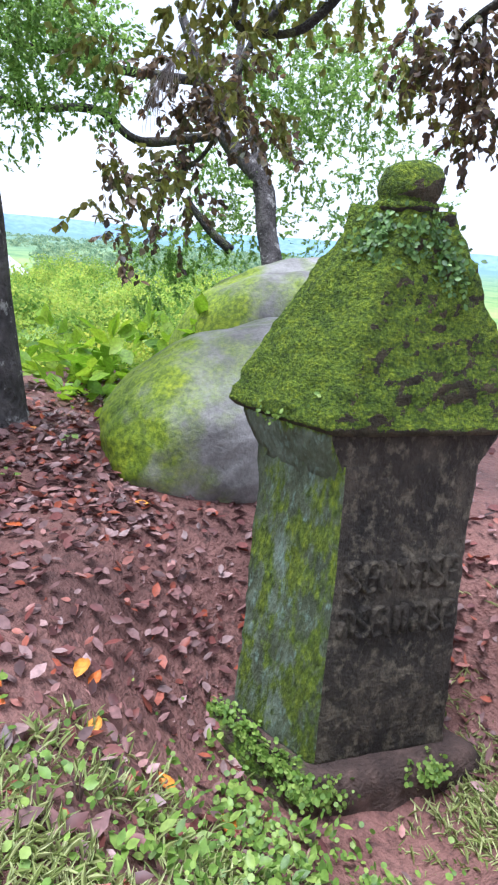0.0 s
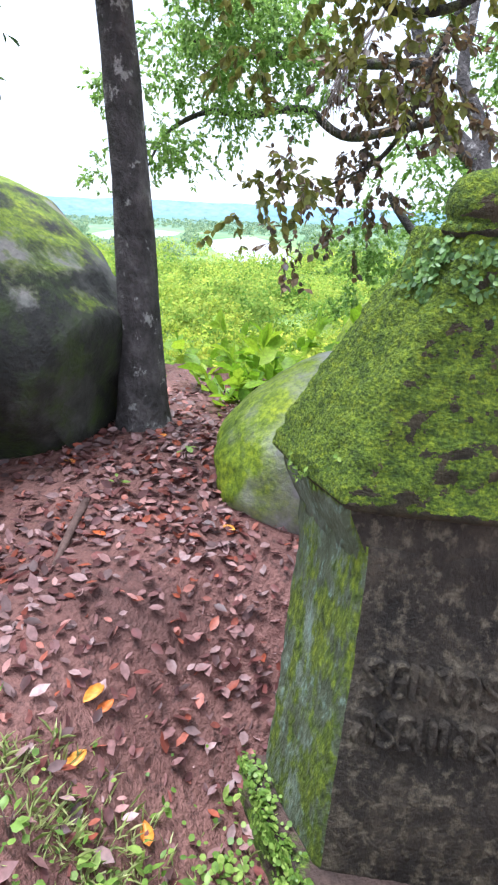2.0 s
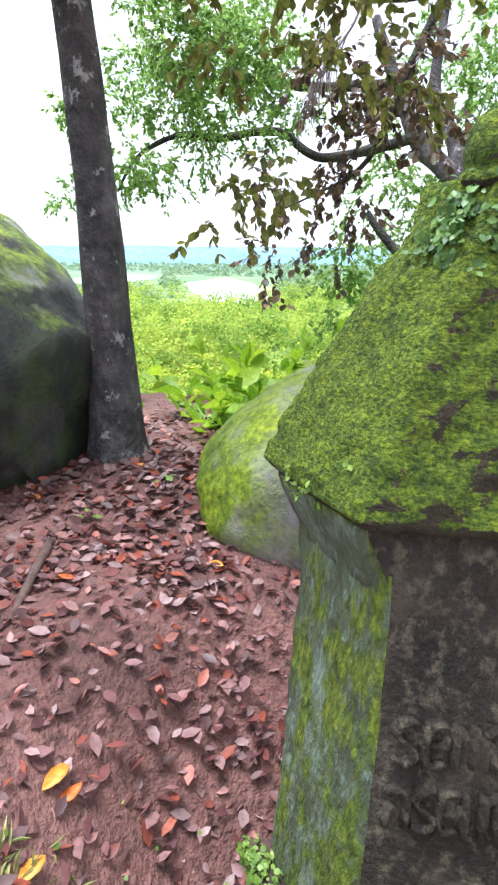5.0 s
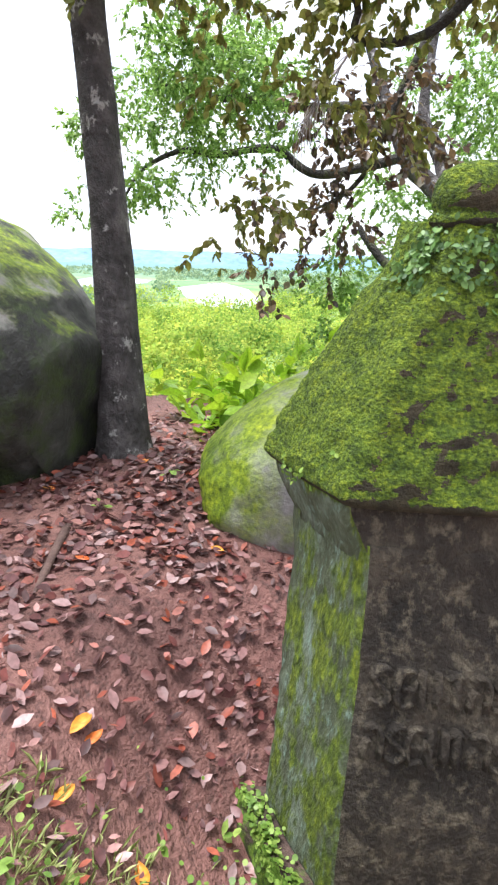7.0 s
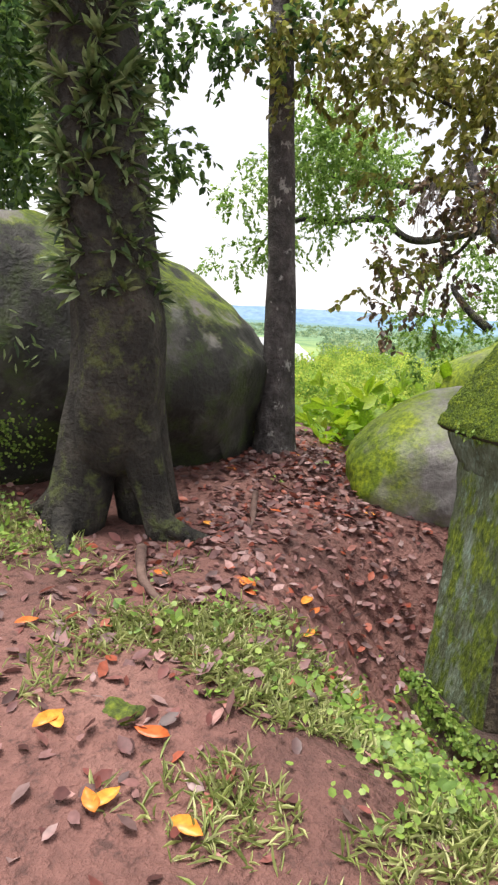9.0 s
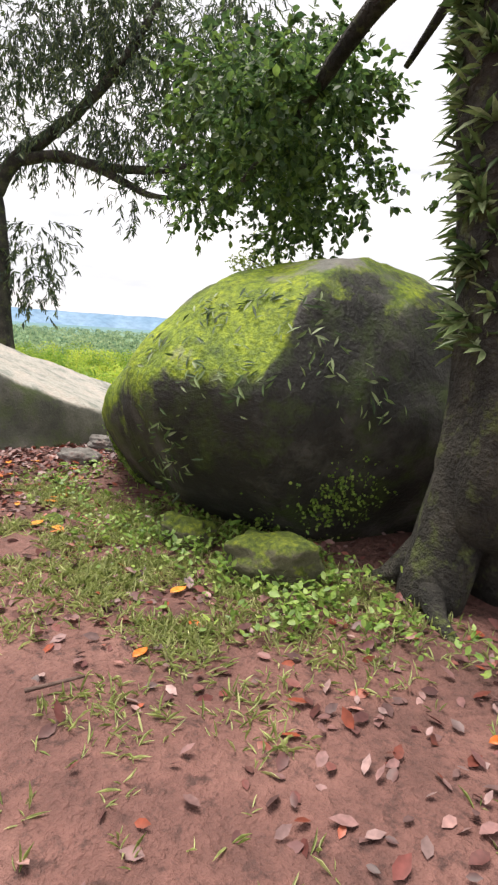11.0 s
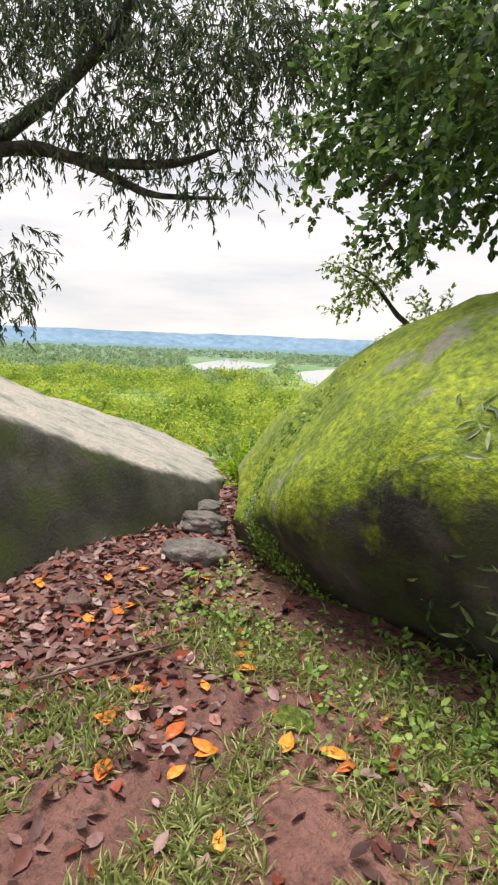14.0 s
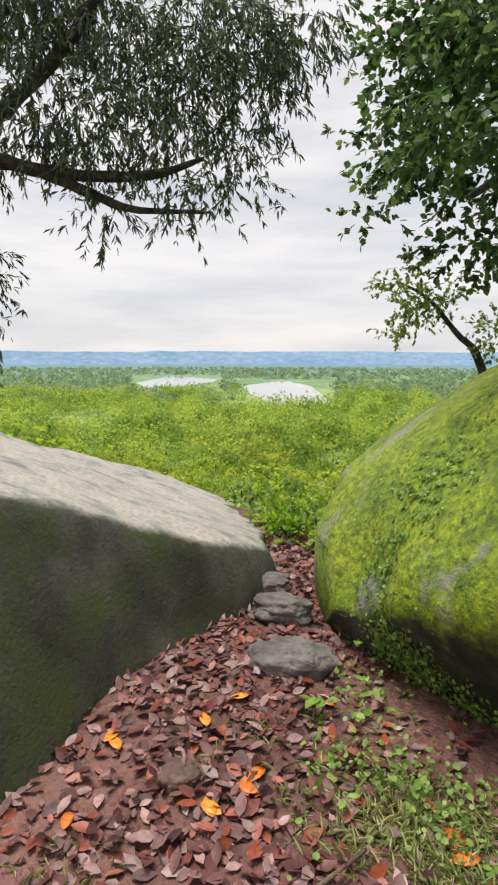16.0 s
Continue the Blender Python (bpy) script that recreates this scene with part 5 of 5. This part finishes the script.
foot_ob = on_surface([base], [(2.28, 4.38, -0.5), (2.36, 4.28, -0.52), (2.42, 4.18, -0.56), (2.5, 4.06, -0.6), (2.58, 3.98, -0.62), (2.7, 3.96, -0.64), (3.15, 4.05, -0.6), (2.45, 4.1, -0.5)], 150, 0.04, 0.022, PLANT, "creeper", None, "round", 7, 0.02)
tagged(foot_ob, "bright green maidenhair creeper at the pillar's foot", "creeper", kind="stuff")
sprig_ob = on_surface([big], [(-1.34, 3.58, 0.64), (-1.26, 3.70, 0.55), (-1.55, 3.74, 0.27), (-1.03, 3.52, 1.12), (-0.78, 3.60, 1.10), (-0.38, 3.88, 1.34), (-1.2, 3.8, 1.5), (-0.9, 3.9, 1.55), (-0.65, 3.95, 1.5), (-1.5, 3.7, 1.2), (-0.2, 4.1, 1.0)], 26, 0.10, 0.085, FERN, "sprigs", None, "narrow", 8, 0.02)
tagged(sprig_ob, "strap-leaved fern sprigs rooted on the boulder", "fern", kind="stuff")
small_ob = on_surface([big], [(-2.68, 4.72, 0.44), (-2.71, 4.67, 0.26), (-2.81, 4.62, 0.23), (-2.58, 4.8, 0.62), (-2.69, 4.99, 0.78), (-2.82, 4.58, 0.05), (-2.57, 4.47, -0.01), (-2.38, 4.45, -0.08), (-2.9, 4.58, 0.29), (-2.37, 4.84, 0.76), (-2.21, 5.1, 1.06), (-0.68, 4.3, 0.36), (-0.55, 4.38, 0.46)], 300, 0.12, 0.022, PLANT, "creeper", None, "round", 9, 0.015)
tagged(small_ob, "pale green small-leaved creeper on the mossy boulder", "creeper", kind="stuff")

# roots and sticks on the ground
for pts, rad, lb in (
    ([(0.94, 5.41, 0.01), (1.03, 5.05, 0.02), (1.17, 4.69, 0.00), (1.22, 4.54, -0.03)], [0.012, 0.022, 0.02, 0.008], "muddy tree root breaking through the soil"),
    ([(-3.1, 2.9, 0.0), (-2.9, 3.2, 0.02), (-2.75, 3.5, 0.01)], [0.006, 0.009, 0.005], "dark root lying in the leaf litter"),
    ([(0.86, 3.89, 0.00), (1.10, 3.55, 0.01), (1.35, 3.40, -0.01)], [0.03, 0.022, 0.01], "reddish root at the foot of the stout tree"),
    ([(-0.5, 2.1, 0.02), (-0.42, 2.3, 0.02)], [0.008, 0.006], "short dead stick on the bare soil"),
):
    v, f = tube(pts, rad, 9, 1.0, 0.25)
    tagged(mesh_object("root", v, f, ROOT), lb, "root")


def lush_field(x, y):
    pat = np.array([noise.noise(Vector((a * 3, b * 3, 15))) for a, b in zip(x, y)])
    d = 0.9 * blob(x, y, -0.95, 3.65, 0.75, 0.32) + 0.8 * blob(x, y, -0.15, 3.35, 0.45, 0.3) + 0.35 * blob(x, y, 2.42, 3.12, 0.2, 0.2) + 0.08 * blob(x, y, 1.80, 3.20, 0.6, 0.3) + 0.15 * blob(x, y, -2.7, 3.6, 0.2, 0.3) + 0.6 * blob(x, y, -1.5, 3.95, 0.6, 0.2) + 0.12 * blob(x, y, -2.95, 4.2, 0.1, 0.5)
    d += 0.5 * blob(x, y, 2.35, 3.8, 0.25, 0.28) + 0.22 * blob(x, y, 2.0, 3.5, 0.55, 0.25) + 0.25 * blob(x, y, 2.9, 3.62, 0.4, 0.12)
    return np.clip(d * (0.6 + 1.6 * pat), 0, 1)


x, y, r = scatter(9000, (-4, 4, 2.0, 5.2), lush_field, 57)
rep = 4
n = len(x) * rep
x, y = np.repeat(x, rep) + r.normal(size=n) * 0.02, np.repeat(y, rep) + r.normal(size=n) * 0.02
aims = np.stack([r.normal(size=n), r.normal(size=n), 0.2 + 0.5 * r.random(n)], 1)
ups = np.stack([r.normal(size=n) * 0.4, r.normal(size=n) * 0.4, np.ones(n)], 1)
tagged(leaves("weeds", np.stack([x, y, height(x, y) + 0.02 + 0.10 * r.random(n) ** 1.5], 1), 0.03 + 0.035 * r.random(n), aims, ups, PLANT, None, "oval"), "leafy light green weeds growing before the boulder", "weeds", kind="stuff")

# a light tree beyond the boulder's end
beyond_tree = tree((0, 0, 0), "light yellow-green tree standing beyond the boulder")
limbs("branch", [([(-2.24, 6.96, -0.88), (-2.52, 7.09, 0.77), (-2.70, 7.13, 1.52), (-2.89, 7.08, 1.76), (-3.12, 7.02, 2.04), (-3.35, 6.94, 2.18)], [0.08, 0.055, 0.035, 0.025, 0.016, 0.006])], BARK_DARK, beyond_tree, 8)
YELLOW_GREEN = leaf_material("yellow_green_leaves", [(0.16, 0.24, 0.05), (0.27, 0.36, 0.08), (0.38, 0.46, 0.12)], translucent=0.5)
crown("crown", [(*(-3.21, 6.98, 1.99), 0.19), (*(-3.36, 6.95, 2.22), 0.14), (*(-3.04, 7.07, 2.08), 0.17), (*(-3.32, 6.89, 1.80), 0.11), (*(-2.59, 7.22, 1.76), 0.19)], 2200, 0.045, YELLOW_GREEN, beyond_tree, "oval", 16, 0.3, 8)
